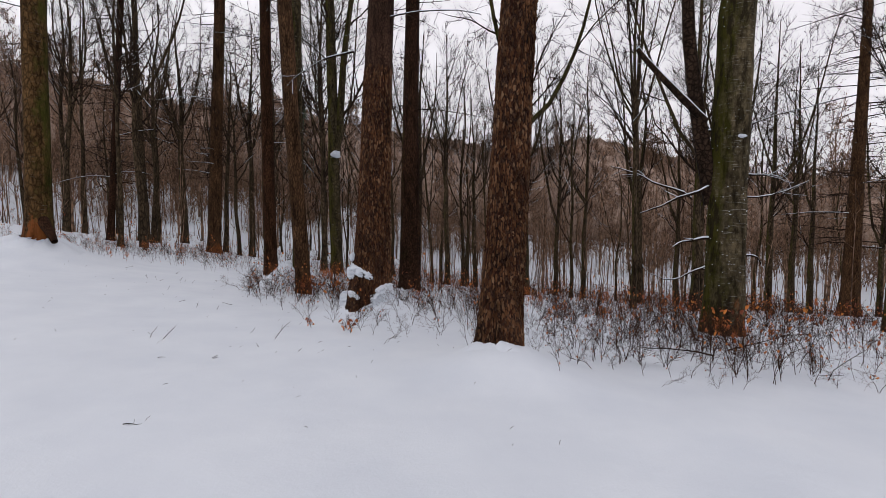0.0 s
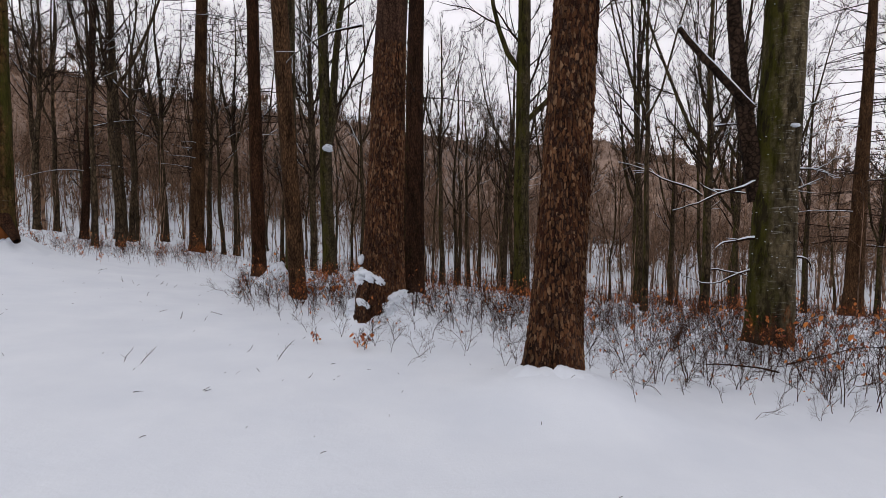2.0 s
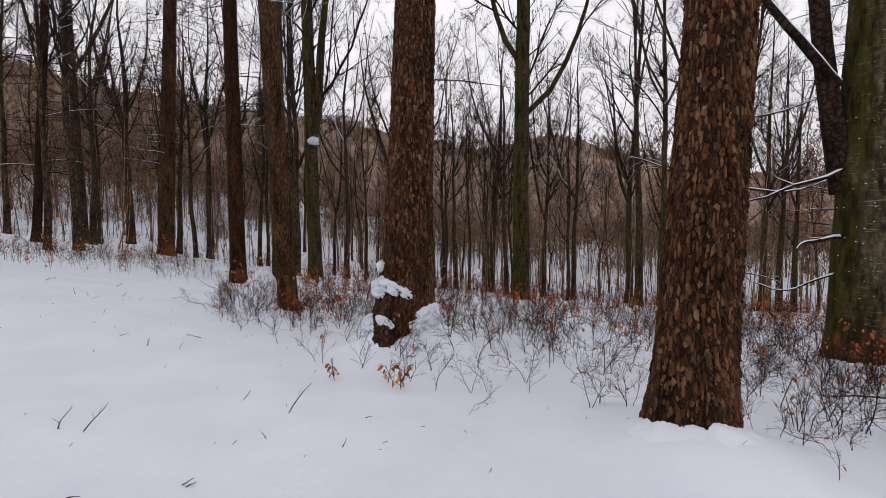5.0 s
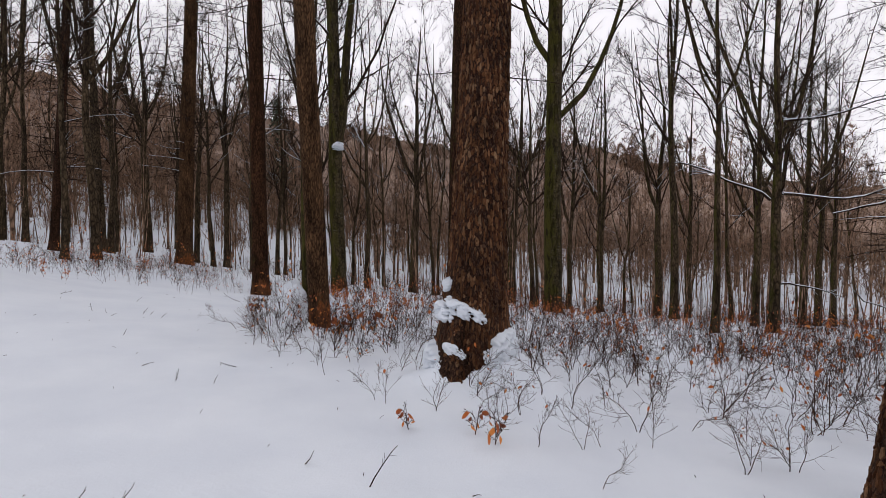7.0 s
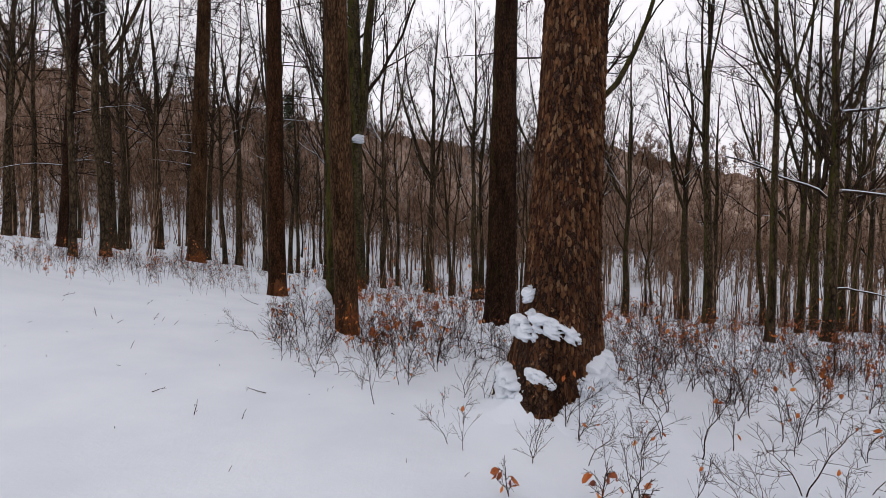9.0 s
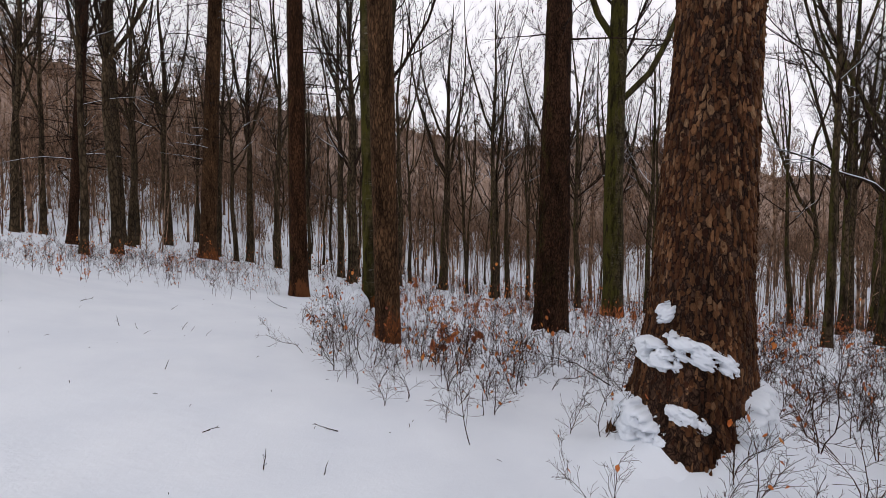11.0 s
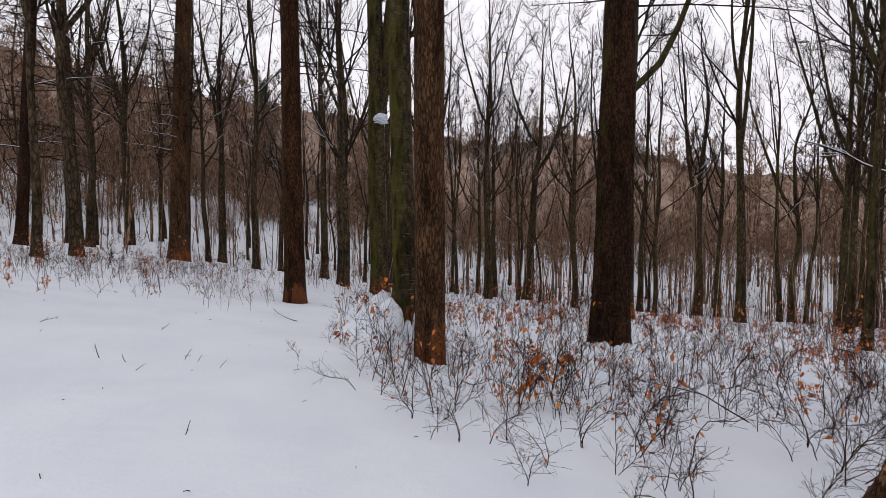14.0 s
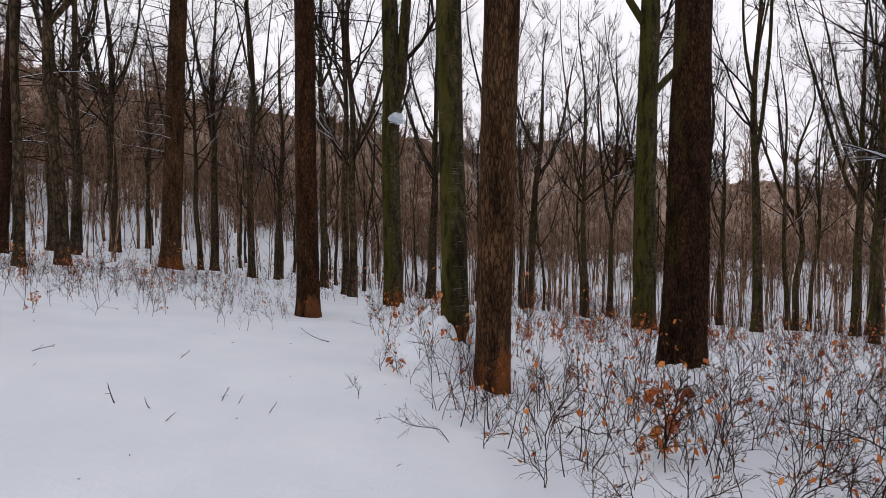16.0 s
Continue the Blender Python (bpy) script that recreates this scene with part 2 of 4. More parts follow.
def shoots(p, r, per, lo, ang, ratio, rng):
    """Where side branches leave the paths p: start, direction, length and radius."""
    k, n = r.shape
    f = rng.uniform(lo, 0.98, (k, per)) * (n - 1)
    j = np.minimum(f.astype(int), n - 2)
    a = (f - j)[..., None]
    i = np.arange(k)[:, None]
    s = p[i, j] * (1 - a) + p[i, j + 1] * a
    tan = unit(p[i, j + 1] - p[i, j])
    side = unit(np.cross(tan, rng.normal(size=tan.shape)))
    th = np.radians(rng.uniform(ang * 0.7, ang * 1.3, (k, per)))[..., None]
    way = tan * np.cos(th) + side * np.sin(th)
    whole = np.linalg.norm(np.diff(p, axis=1), axis=2).sum(1)
    length = whole[:, None] * ratio * (1.1 - 0.6 * f / (n - 1)) * rng.uniform(0.6, 1.2, (k, per))
    rad = (r[i, j] * (1 - a[..., 0]) + r[i, j + 1] * a[..., 0]) * 0.62
    return s.reshape(-1, 3), way.reshape(-1, 3), length.ravel(), rad.ravel()


def taper(r0, n, end):
    return np.maximum(r0[:, None] * np.linspace(1, end, n)[None], 0.0016)


def part(name, geo, mat, parent, label="", smooth=True):
    ob = new(name, geo if isinstance(geo, bpy.types.Mesh) else geo.mesh(name, mat, smooth))
    ob.parent = parent
    if label:
        tagged(ob, label)
    return ob


# ---- ground ----
def smooth(a, b, x):
    t = np.clip((x - a) / (b - a), 0, 1)
    return t * t * (3 - 2 * t)


MOUNDS = ((-1.38, 8.95, 0.25, 0.75), (0.77, 5.70, 0.33, 0.75), (-5.0, 14.3, 0.30, 0.55), (-1.0, 13.9, 0.16, 0.9), (-7.5, 19.5, -0.25, 1.8),
          (-4.1, 13.4, -0.26, 0.9), (-11.6, 12.9, 0.55, 1.6), (5.6, 9.0, 0.08, 0.8),
          (-0.88, 8.68, 0.26, 0.46), (-2.0, 8.78, 0.05, 0.36))


def height(x, y):
    """The lie of the land: a gentle bank that falls away to a wooded valley, and the hill beyond it."""
    x, y = np.asarray(x, float), np.asarray(y, float)
    near = (-0.0875 - 0.0445 * x - 0.0115 * y + 0.00237 * x * x - 0.00386 * x * y - 0.00252 * y * y
            - 3e-05 * x * x * y + 5e-05 * x * y * y + 2e-05 * y ** 3)
    r = np.hypot(x - 1, y - 14)
    far = 1.0 - 7.0 * smooth(-35, 22, x) + np.clip(0.20 - 0.0011 * x, 0.06, 0.28) * np.maximum(0, r - 48) - 0.0004 * np.maximum(0, r - 90) ** 2 * (r < 250) - 10.24 * (r >= 250)
    far = np.where(y < -5, np.minimum(far, 2.0), far)
    w = smooth(24, 44, r)
    z = near * (1 - w) + far * w
    for mx, my, mz, mr in MOUNDS:
        z = z + mz * np.exp(-((x - mx) ** 2 + (y - my) ** 2) / mr ** 2)
    return z + 0.018 * np.sin(1.7 * x + 0.6 * y) * np.sin(1.1 * y - 0.5 * x) + 0.008 * np.sin(4.1 * x - 1.3 * y) * np.sin(3.7 * y + x)


def ground_mesh():
    n = 270
    u = np.linspace(-1, 1, n)
    x = -1 + 5.0 * np.sinh(6.0 * u) / 1.6
    y = 9 + 5.0 * np.sinh(6.0 * u) / 1.6
    xx, yy = np.meshgrid(x, y)
    zz = height(xx, yy)
    rough = np.array([noise.noise((a * 1.4, b * 1.4, 0)) + 0.6 * noise.noise((a * 4.0, b * 4.0, 3)) for a, b in zip(xx.ravel(), yy.ravel())])
    zz = zz + rough.reshape(zz.shape) * (0.012 + 0.05 * smooth(22, 34, np.hypot(xx, yy - 10)))
    g = Geo()
    i = np.arange(n * n).reshape(n, n)
    g.add(np.stack([xx, yy, zz], -1), np.stack([i[:-1, :-1], i[:-1, 1:], i[1:, 1:], i[1:, :-1]], -1))
    return g.mesh("ground", M_SNOW)


tagged(new("ground", ground_mesh()), "fresh snow lying smooth over the forest floor", "snow ground", kind="structure")


# ---- trees ----
def trunk_mesh(rng, dia, h, path, sides, rings, flare, knobs, mat, low=7.0, slim=0.78, spread=0.42, neck=0.0):
    """An upright trunk with a root flare and uneven sides, finer below."""
    z = np.concatenate([np.linspace(-0.45, low, rings), np.linspace(low, h, 14)[1:]])
    c = path(z)
    rad = dia / 2 * np.clip(1 - slim * np.clip(z, 0, h) / h, 0.05, 1.0) * (1 - neck * (1 - np.exp(-np.maximum(z, 0) / 6)))
    ang = np.arange(sides) * 2 * np.pi / sides
    roots = rng.integers(4, 7)
    ph = rng.uniform(0, 6.28)
    fl = 1 + flare * np.exp(-np.maximum(z, -0.1) / spread)
    lobes = 1 + 0.20 * flare * np.exp(-np.maximum(z, -0.1) / 0.35)[:, None] * (np.cos(roots * ang + ph) + 0.5 * np.cos(2 * ang + ph * 2))[None]
    seed = rng.uniform(0, 50)
    bumpy = np.array([[noise.noise((math.cos(a) * 1.2 + seed, math.sin(a) * 1.2, zz * 0.8)) for a in ang] for zz in z])
    fine = np.array([[noise.noise((math.cos(a) * 6 + seed, math.sin(a) * 6, zz * 3)) for a in ang] for zz in z])
    rr = (rad * fl)[:, None] * lobes * (1 + knobs * bumpy + knobs * 0.35 * fine)
    v = np.stack([c[:, 0:1] + rr * np.cos(ang), c[:, 1:2] + rr * np.sin(ang), np.repeat(z[:, None], sides, 1)], -1)
    n = len(z)
    i = np.arange(n * sides).reshape(n, sides)
    g = Geo()
    a0, a1 = i[:-1], i[1:]
    g.add(v, np.stack([a0, np.roll(a0, -1, 1), np.roll(a1, -1, 1), a1], -1))
    return g, (z, rr, c)


def stem_path(rng, lean, bend, h):
    a, b = rng.uniform(0, 6.28, 2)
    w1, w2 = rng.uniform(0.3, 0.6), rng.uniform(0.8, 1.3)

    def path(z):
        z = np.asarray(z, float)
        grow_ = smooth(0, h, z) + 0.15
        x = lean[0] * z + bend * grow_ * (np.sin(w1 * z + a) - math.sin(a)) + bend * 0.25 * np.sin(w2 * z)
        y = lean[1] * z + bend * grow_ * (np.sin(w1 * z + b) - math.sin(b))
        return np.stack([x, y, z], -1)
    return path


def bark_plates(rng, prof, low, high, size, g):
    """Loose scales of bark, each a small tilted plate with its own edges, on a trunk of the given profile."""
    z, rr, c = prof
    sides = rr.shape[1]
    zz = low
    while zz < high:
        j = min(np.searchsorted(z, zz), len(z) - 1)
        rmean = rr[j].mean()
        k = max(6, int(2 * np.pi * rmean / (size * 0.95)))
        ang = (np.arange(k) + rng.uniform(-0.35, 0.35, k)) * 2 * np.pi / k + rng.uniform(0, 1)
        ang = ang[rng.uniform(size=k) < 0.86]
        k = len(ang)
        hz = zz + rng.uniform(-0.5, 0.5, k) * size * 1.5
        ji = np.clip(np.searchsorted(z, hz), 0, len(z) - 1)
        r = rr[ji, (ang / (2 * np.pi) * sides).astype(int) % sides]
        cx = c[ji]
        out = np.stack([np.cos(ang), np.sin(ang), 0 * ang], -1)
        side = np.stack([-np.sin(ang), np.cos(ang), 0 * ang], -1)
        up = np.array([[0, 0, 1.0]])
        sw, sh = size * rng.uniform(0.25, 0.62, k), size * rng.uniform(0.6, 1.7, k)
        mid = np.stack([cx[:, 0], cx[:, 1], hz], -1) + out * r[:, None]
        th = rng.uniform(0.004, 0.013, k)
        ring0, ring1 = [], []
        for a in np.arange(6) * np.pi / 3:
            f = rng.uniform(0.5, 1.3, k)
            off = side * (sw * np.cos(a) * f)[:, None] + up * (sh * np.sin(a) * f)[:, None]
            tip = 1.0 + (0.6 if math.sin(a) < 0 else -0.3)
            ring0.append(mid + off * 1.08 - out * 0.006)
            ring1.append(mid + off * 0.82 + out * (th * tip)[:, None])
        v = np.stack(ring0 + ring1, 1)
        i = (np.arange(k) * 12)[:, None]
        s = np.arange(6)
        quads = np.stack([i + s, i + (s + 1) % 6, i + 6 + (s + 1) % 6, i + 6 + s], -1)
        top = np.concatenate([i + np.array([[6, 7, 8, 9]]), i + np.array([[6, 9, 10, 11]])])
        g.add(v, np.concatenate([quads.reshape(-1, 4), top]))
        zz += size * 1.15


def snow_on(g, p, r, rng, share):
    """Snow lying along the upper side of flat-lying branches."""
    pick = (np.abs(unit(p[:, -1] - p[:, 0])[:, 2]) < 0.75) & (rng.uniform(size=len(p)) < share)
    if pick.any():
        q, s = p[pick].copy(), np.maximum(r[pick], 0.006)
        q[:, :, 2] += s * 0.75
        tubes(g, q, s * 0.85, 4)


def beech(x, y, dia, h=19.0, lean=(0, 0), bend=0.12, first=0.38, limbs=15, mat=M_BEECH, label="grey bare beech tree with upswept limbs, rooted in snow", seed=0, forks=None, snow=0.38, flare=0.3, detail=1.0, joined=False, slim=0.93):
    """A leafless broadleaved tree: trunk, forks, limbs with branches and twigs, and snow lying on some of them."""
    rng = np.random.default_rng(seed + int(abs(x) * 37 + abs(y) * 91))
    tree = new("beech_tree")
    tree.location = (x, y, float(height(x, y)))
    tagged(tree, label, "tree", "forest trees")
    path = stem_path(rng, lean, bend, h)
    near = math.hypot(x + 3, y - 5) < 16
    g, prof = trunk_mesh(rng, dia, h, path, 40 if near else 12, 110 if near else 22, flare, 0.10 if near else 0.07, mat, slim=slim)
    part("trunk", g, mat, tree)
    if forks is None:
        forks = [(h * rng.uniform(first, 0.55), sx * rng.uniform(0.12, 0.3), rng.uniform(-0.2, 0.2), rng.uniform(0.4, 0.6)) for sx in rng.permutation((-1, 1, -1))[:rng.integers(1, 4)]]
    stems = [path(np.linspace(0, h, 10))]
    radii = [np.clip(dia / 2 * (1 - 0.93 * np.linspace(0, 1, 10)), 0.015, 1)]
    for fz, dx, dy, scale in forks:
        fh = (h - fz) * 0.95
        t = np.linspace(0, 1, 10)
        base = path(np.array([fz]))[0]
        w = rng.uniform(0, 6.28)
        f = base + np.stack([dx * fh * (t ** 0.6) + 0.14 * (np.sin(7 * t + w) - math.sin(w)), dy * fh * t + 0.1 * (np.sin(6 * t + w) - math.sin(w)), fh * t], -1)
        fr = dia / 2 * (1 - 0.93 * fz / h) * min(0.95, scale * 1.25) * (1 - 0.85 * t)
        gf = Geo()
        tubes(gf, f[None], np.maximum(fr, 0.012)[None], 10)
        part("fork", gf, mat, tree)
        stems.append(f)
        radii.append(np.maximum(fr, 0.012))
    thin = 0.004 if near else 0.0068
    limb_all, twig_g, snow_g = Geo(), Geo(), Geo()
    for sp, sr in zip(stems, radii):
        k = limbs if sp is stems[0] else max(5, limbs // 2)
        lo = first if sp is stems[0] else 0.15
        s, d, _, rad = shoots(sp[None], sr[None], k, lo, 40, 0.3, rng)
        d[:, 2] = np.abs(d[:, 2])
        frac = (s[:, 2] - sp[0, 2]) / max(1e-3, sp[-1, 2] - sp[0, 2])
        length = h * (0.34 - 0.20 * frac) * rng.uniform(0.5, 1.15, k)
        rad = np.minimum(rad * 0.7, length * 0.0105 + 0.006)
        p1 = grow(s, d, length, 8, 0.09, 0.12, rng)
        r1 = taper(rad, 8, 0.22)
        s, d, l, rad = shoots(p1, r1, int((7 if near else 9) * detail), 0.15, 36, 0.42, rng)
        p2 = grow(s, d, l, 5, 0.08, 0.13, rng)
        r2 = np.maximum(taper(rad, 5, 0.3), thin)
        per = len(p2) // len(p1)
        for i in range(len(p1)):
            gi = limb_all if joined else Geo()
            tubes(gi, p1[i:i + 1], r1[i:i + 1], 5)
            tubes(gi, p2[i * per:(i + 1) * per], r2[i * per:(i + 1) * per], 3)
            if not joined:
                part("limb", gi, M_TWIG, tree)
        s, d, l, rad = shoots(p2, r2, 6 if near else 11, 0.1, 30, 0.6, rng)
        if near:
            tubes(twig_g, grow(s, d, l, 3, 0.08, 0.16, rng), np.maximum(taper(rad, 3, 0.4), thin * 0.8), 3)
        else:
            d[:, 2] += 0.15
            spikes(twig_g, s, unit(d) * np.maximum(l, 0.3)[:, None], np.full(len(s), 0.0062))
        snow_on(snow_g, p1, r1, rng, snow * 0.6)
        snow_on(snow_g, p2, r2, rng, snow)
    if joined:
        twig_g.add(*limb_all.arrays())
    tagged(part("crown" if joined else "twig_mass", twig_g, M_TWIG, tree), kind="stuff")
    if snow_g.n:
        tagged(part("snow_cover", snow_g, M_SNOW, tree, "snow lying along the branches"), kind="stuff")
    return tree


def bough(tree, start, way, length, r, snow=True, lift=0.0, seed=1, side=4, crook=0.11, end=0.3):
    """A single low branch of a tree, crooked, with side twigs and snow along its back. start counts from the tree's foot."""
    rng = np.random.default_rng(seed)
    g = Geo()
    p = grow(np.array([start], float), np.array([way], float), np.array([length]), 9, lift, crook, rng)
    rr = taper(np.array([r]), 9, end)
    tubes(g, p, rr, 7)
    if side:
        s, d, l, rad = shoots(p, rr, side, 0.3, 42, 0.35, rng)
        p2 = grow(s, d, l, 5, lift, 0.15, rng)
        tubes(g, p2, taper(rad, 5, 0.35), 4)
    ob = part("branch", g, M_TWIG, tree)
    if snow:
        sg = Geo()
        q = p.copy()
        q[:, :, 2] += rr * 0.7
        tubes(sg, q, rr * rng.uniform(0.7, 1.0, rr.shape), 6)
        if side:
            q = p2.copy()
            q[:, :, 2] += 0.006
            tubes(sg, q, np.maximum(taper(rad, 5, 0.35) * 0.9, 0.004), 4)
        part("snow_cover", sg, M_SNOW, ob, "snow lying along the branch")
    return ob


def spruce(x, y, dia, h=26.0, lean=(0, 0), mat=M_DARK, label="dark straight conifer trunk rising from snow", plates=0.0, flare=0.35, dead=26, dead_from=5.0, seed=0, snow=0.12, spread=0.42, reach=2.4, slim=0.78, neck=0.0):
    """A tall conifer: bare trunk with dead branches, and a needled crown high up."""
    rng = np.random.default_rng(seed + int(abs(x) * 53 + abs(y) * 17))
    tree = new("conifer_tree")
    tree.location = (x, y, float(height(x, y)))
    tagged(tree, label, "tree", "forest trees")
    path = stem_path(rng, lean, 0.03, h)
    close = math.hypot(x + 3, y - 5) < 13
    g, prof = trunk_mesh(rng, dia, h, path, 48 if close else 16, 130 if close else 24, flare, 0.05 if close else 0.04, mat, slim=slim, spread=spread, neck=neck)
    part("trunk", g, mat, tree)
    if plates:
        pg = Geo()
        bark_plates(rng, prof, -0.1, 4.6, plates, pg)
        tagged(part("scaly_bark", pg, M_DARK if mat is M_DARK else M_PLATE, tree, "flaking scales of dark bark" if mat is M_DARK else "flaking scales of reddish brown bark", False), kind="stuff")
    stem = path(np.linspace(0, h, 12))
    sr = dia / 2 * (1 - 0.78 * np.linspace(0, 1, 12))
    dg, sg, ng = Geo(), Geo(), Geo()
    zz = rng.uniform(dead_from, h * 0.62, dead)
    az = rng.uniform(0, 6.28, dead)
    s = path(zz)
    d = np.stack([np.cos(az), np.sin(az), rng.uniform(-0.15, 0.2, dead)], -1)
    l = rng.uniform(0.4, reach, dead)
    p1 = grow(s, d, l, 6, -0.03, 0.07, rng)
    r1 = taper(0.006 + l * 0.006, 6, 0.3)
    tubes(dg, p1, r1, 4)
    s, d, l, rad = shoots(p1, r1, 7, 0.2, 50, 0.35, rng)
    p2 = grow(s, d, l, 3, -0.06, 0.12, rng)
    tubes(dg, p2, np.maximum(taper(rad, 3, 0.4), 0.004), 3)
    snow_on(sg, p1, r1, rng, snow)
    tagged(part("dead_twig_mass", dg, M_TWIG, tree), kind="stuff")
    if sg.n:
        tagged(part("snow_cover", sg, M_SNOW, tree, "snow lying along the dead branches"), kind="stuff")
    # Crown mostly out of view, thickened to hold sky light off the snow.
    k = 80
    zz = np.linspace(h * 0.72, h * 0.99, k)
    az = np.arange(k) * 2.4
    l = (h - zz) * 0.34 + 0.4
    s = path(zz)
    d = np.stack([np.cos(az), np.sin(az), 0 * az - 0.1], -1)
    p1 = grow(s, d, l, 5, -0.02, 0.05, rng)
    tubes(ng, p1, taper(0.01 + l * 0.012, 5, 0.3), 3)
    s, d, l, rad = shoots(p1, taper(0.01 + l * 0.012, 5, 0.3), 22, 0.12, 55, 0.35, rng)
    d[:, 2] -= 0.25
    spikes(ng, s, d * np.maximum(l, 0.4)[:, None], 0.075 + 0 * l)
    part("crown", ng, M_NEEDLE, tree, "dark green needled boughs")
    return tree


def plate_material():
    m, nodes, links, b = material("bark_scale", 0.92)
    b.inputs["Specular IOR Level"].default_value = 0.08
    ge = nodes.new("ShaderNodeNewGeometry")
    r = ramp(nodes, [(0.0, (0.026, 0.010, 0.006)), (0.45, (0.092, 0.040, 0.018)), (0.85, (0.155, 0.078, 0.038)), (1.0, (0.21, 0.128, 0.072))])
    links.new(ge.outputs["Random Per Island"], r.inputs[0])
    n = noise_tex(nodes, links, coords(nodes, links, (1, 1, 0.5)), 60, 6, 0.7)
    n2 = noise_tex(nodes, links, coords(nodes, links, (1, 1, 0.5)), 4.5, 7, 0.7)
    r2 = ramp(nodes, [(0.36, (0.28, 0.27, 0.26)), (0.52, (0.85, 0.82, 0.8)), (0.68, (1.3, 1.25, 1.2))])
    links.new(n2, r2.inputs[0])
    c = mix(nodes, links, 1.0, r.outputs[0], r2.outputs[0], "MULTIPLY")
    r3 = ramp(nodes, [(0.3, (0.6, 0.6, 0.6)), (0.7, (1.2, 1.2, 1.2))])
    links.new(n, r3.inputs[0])
    c = mix(nodes, links, 1.0, c, r3.outputs[0], "MULTIPLY")
    links.new(c, b.inputs["Base Color"])
    bump(nodes, links, b, n, 0.6, 0.006)
    return m


M_PLATE = plate_material()

def flecks(tree, prof_r, high, count, seed, facing=-95, lean=(0, 0)):
    """Small flecks of snow blown onto the bark, on the side that faces the clearing."""
    rng = np.random.default_rng(seed)
    a = np.radians(rng.normal(facing, 48, count))
    z = rng.uniform(0.3, high, count)
    r = prof_r * (1 - 0.028 * z)
    mid = np.stack([r * np.cos(a) + lean[0] * z, r * np.sin(a) + lean[1] * z, z], -1)
    out = np.stack([np.cos(a), np.sin(a), 0 * a], -1)
    side = np.stack([-np.sin(a), np.cos(a), 0 * a], -1)
    w, t = rng.uniform(0.006, 0.020, count)[:, None], rng.uniform(0.004, 0.009, count)[:, None]
    up = np.array([[0, 0, 1.0]])
    v = np.stack([mid - side * w, mid - up * t, mid + side * w, mid + up * t, mid + out * 0.022], 1)
    i = (np.arange(count) * 5)[:, None]
    g = Geo()
    g.add(v, None, np.concatenate([i + np.array([[p, q, 4]]) for p, q in ((0, 1), (1, 2), (2, 3), (3, 0))]))
    tagged(part("snow_flecks", g, M_SNOW, tree, "small flecks of snow blown onto the bark"), kind="stuff")


# The trees beside the way, nearest first.
spruce(0.73, 5.89, 0.54, lean=(0.056, 0.0), slim=0.7, neck=0.16, mat=M_SCALY, label="thick reddish conifer trunk with flaking scaly bark", plates=0.038, flare=0.2, dead=14)
rooted = spruce(-1.46, 9.05, 0.72, lean=(0.044, 0), slim=0.7, neck=0.27, mat=M_SCALY, spread=0.6, label="thick scaly conifer trunk with snow caught on its root flare", plates=0.040, flare=0.48, dead=16, dead_from=5.5)
bough(rooted, (-0.3, 0.1, 5.0), (-1, 0.2, -0.25), 1.5, 0.022, True, -0.01, 3)
spruce(-1.08, 14.5, 0.64, lean=(0.0155, 0), neck=0.1, mat=M_DARK, label="dark brown conifer trunk with furrowed bark", plates=0.06, flare=0.18, dead=36, reach=2.8)
old = beech(5.69, 9.24, 0.75, h=21, lean=(0.022, -0.004), bend=0.03, first=0.5, slim=0.55, mat=M_MOSSY, forks=((8.5, 0.2, 0.1, 0.5),), label="thick old beech trunk, green with moss, with a snapped snowy limb", flare=0.16)
flecks(old, 0.385, 7.0, 120, 61, -105, (0.022, 0))
bough(old, (-0.42, 0.0, 4.35), (-0.72, 0.1, 0.85), 2.0, 0.08, True, 0.0, 8, 0, 0.05, 0.6)
bough(old, (-0.16, 0.12, 2.7), (-0.22, 0.05, 1.0), 9.0, 0.17, False, 0.25, 5, 5, 0.05)
bough(old, (-0.3, 0, 3.05), (-1, 0.3, -0.12), 1.7, 0.032, True, -0.01, 6, 1, 0.16)
bough(old, (-0.3, 0, 2.0), (-1, 0.1, 0.05), 0.8, 0.03, True, 0.03, 7, 1, 0.3)
bough(old, (-0.3, 0.1, 1.4), (-1, 0.4, -0.05), 1.4, 0.02, True, 0.0, 9, 2, 0.28)
bough(old, (0.3, 0, 1.65), (1, 0.1, 0.15), 0.6, 0.03, True, 0.02, 10, 1, 0.28)
bough(old, (0.3, 0.1, 3.3), (1, 0.2, -0.1), 1.9, 0.026, True, 0.0, 11, 4)
spruce(-4.26, 13.85, 0.45, lean=(-0.015, -0.13), slim=0.45, mat=M_FURROW, label="reddish brown furrowed trunk leaning beside a mossy beech", flare=0.12, dead=8, dead_from=8)
olive = beech(-4.62, 14.6, 0.39, h=20, lean=(-0.022, 0.045), bend=0.05, first=0.5, slim=0.25, mat=M_OLIVE, forks=((9, -0.1, 0.1, 0.5),), label="olive green beech trunk growing close beside a brown trunk", flare=0.2)
spruce(-7.54, 19.86, 0.56, lean=(-0.006, 0), slim=0.5, mat=M_RED, label="straight dark conifer trunk at the edge of the clearing", flare=0.2, dead=50, reach=3.0)
beech(-5.32, 22.75, 0.61, h=20, lean=(-0.02, 0), bend=0.06, first=0.45, slim=0.4, mat=M_OLIVE, forks=((5.7, 0.11, 0.02, 0.8),), label="forked mossy beech with snow in its fork", flare=0.25)
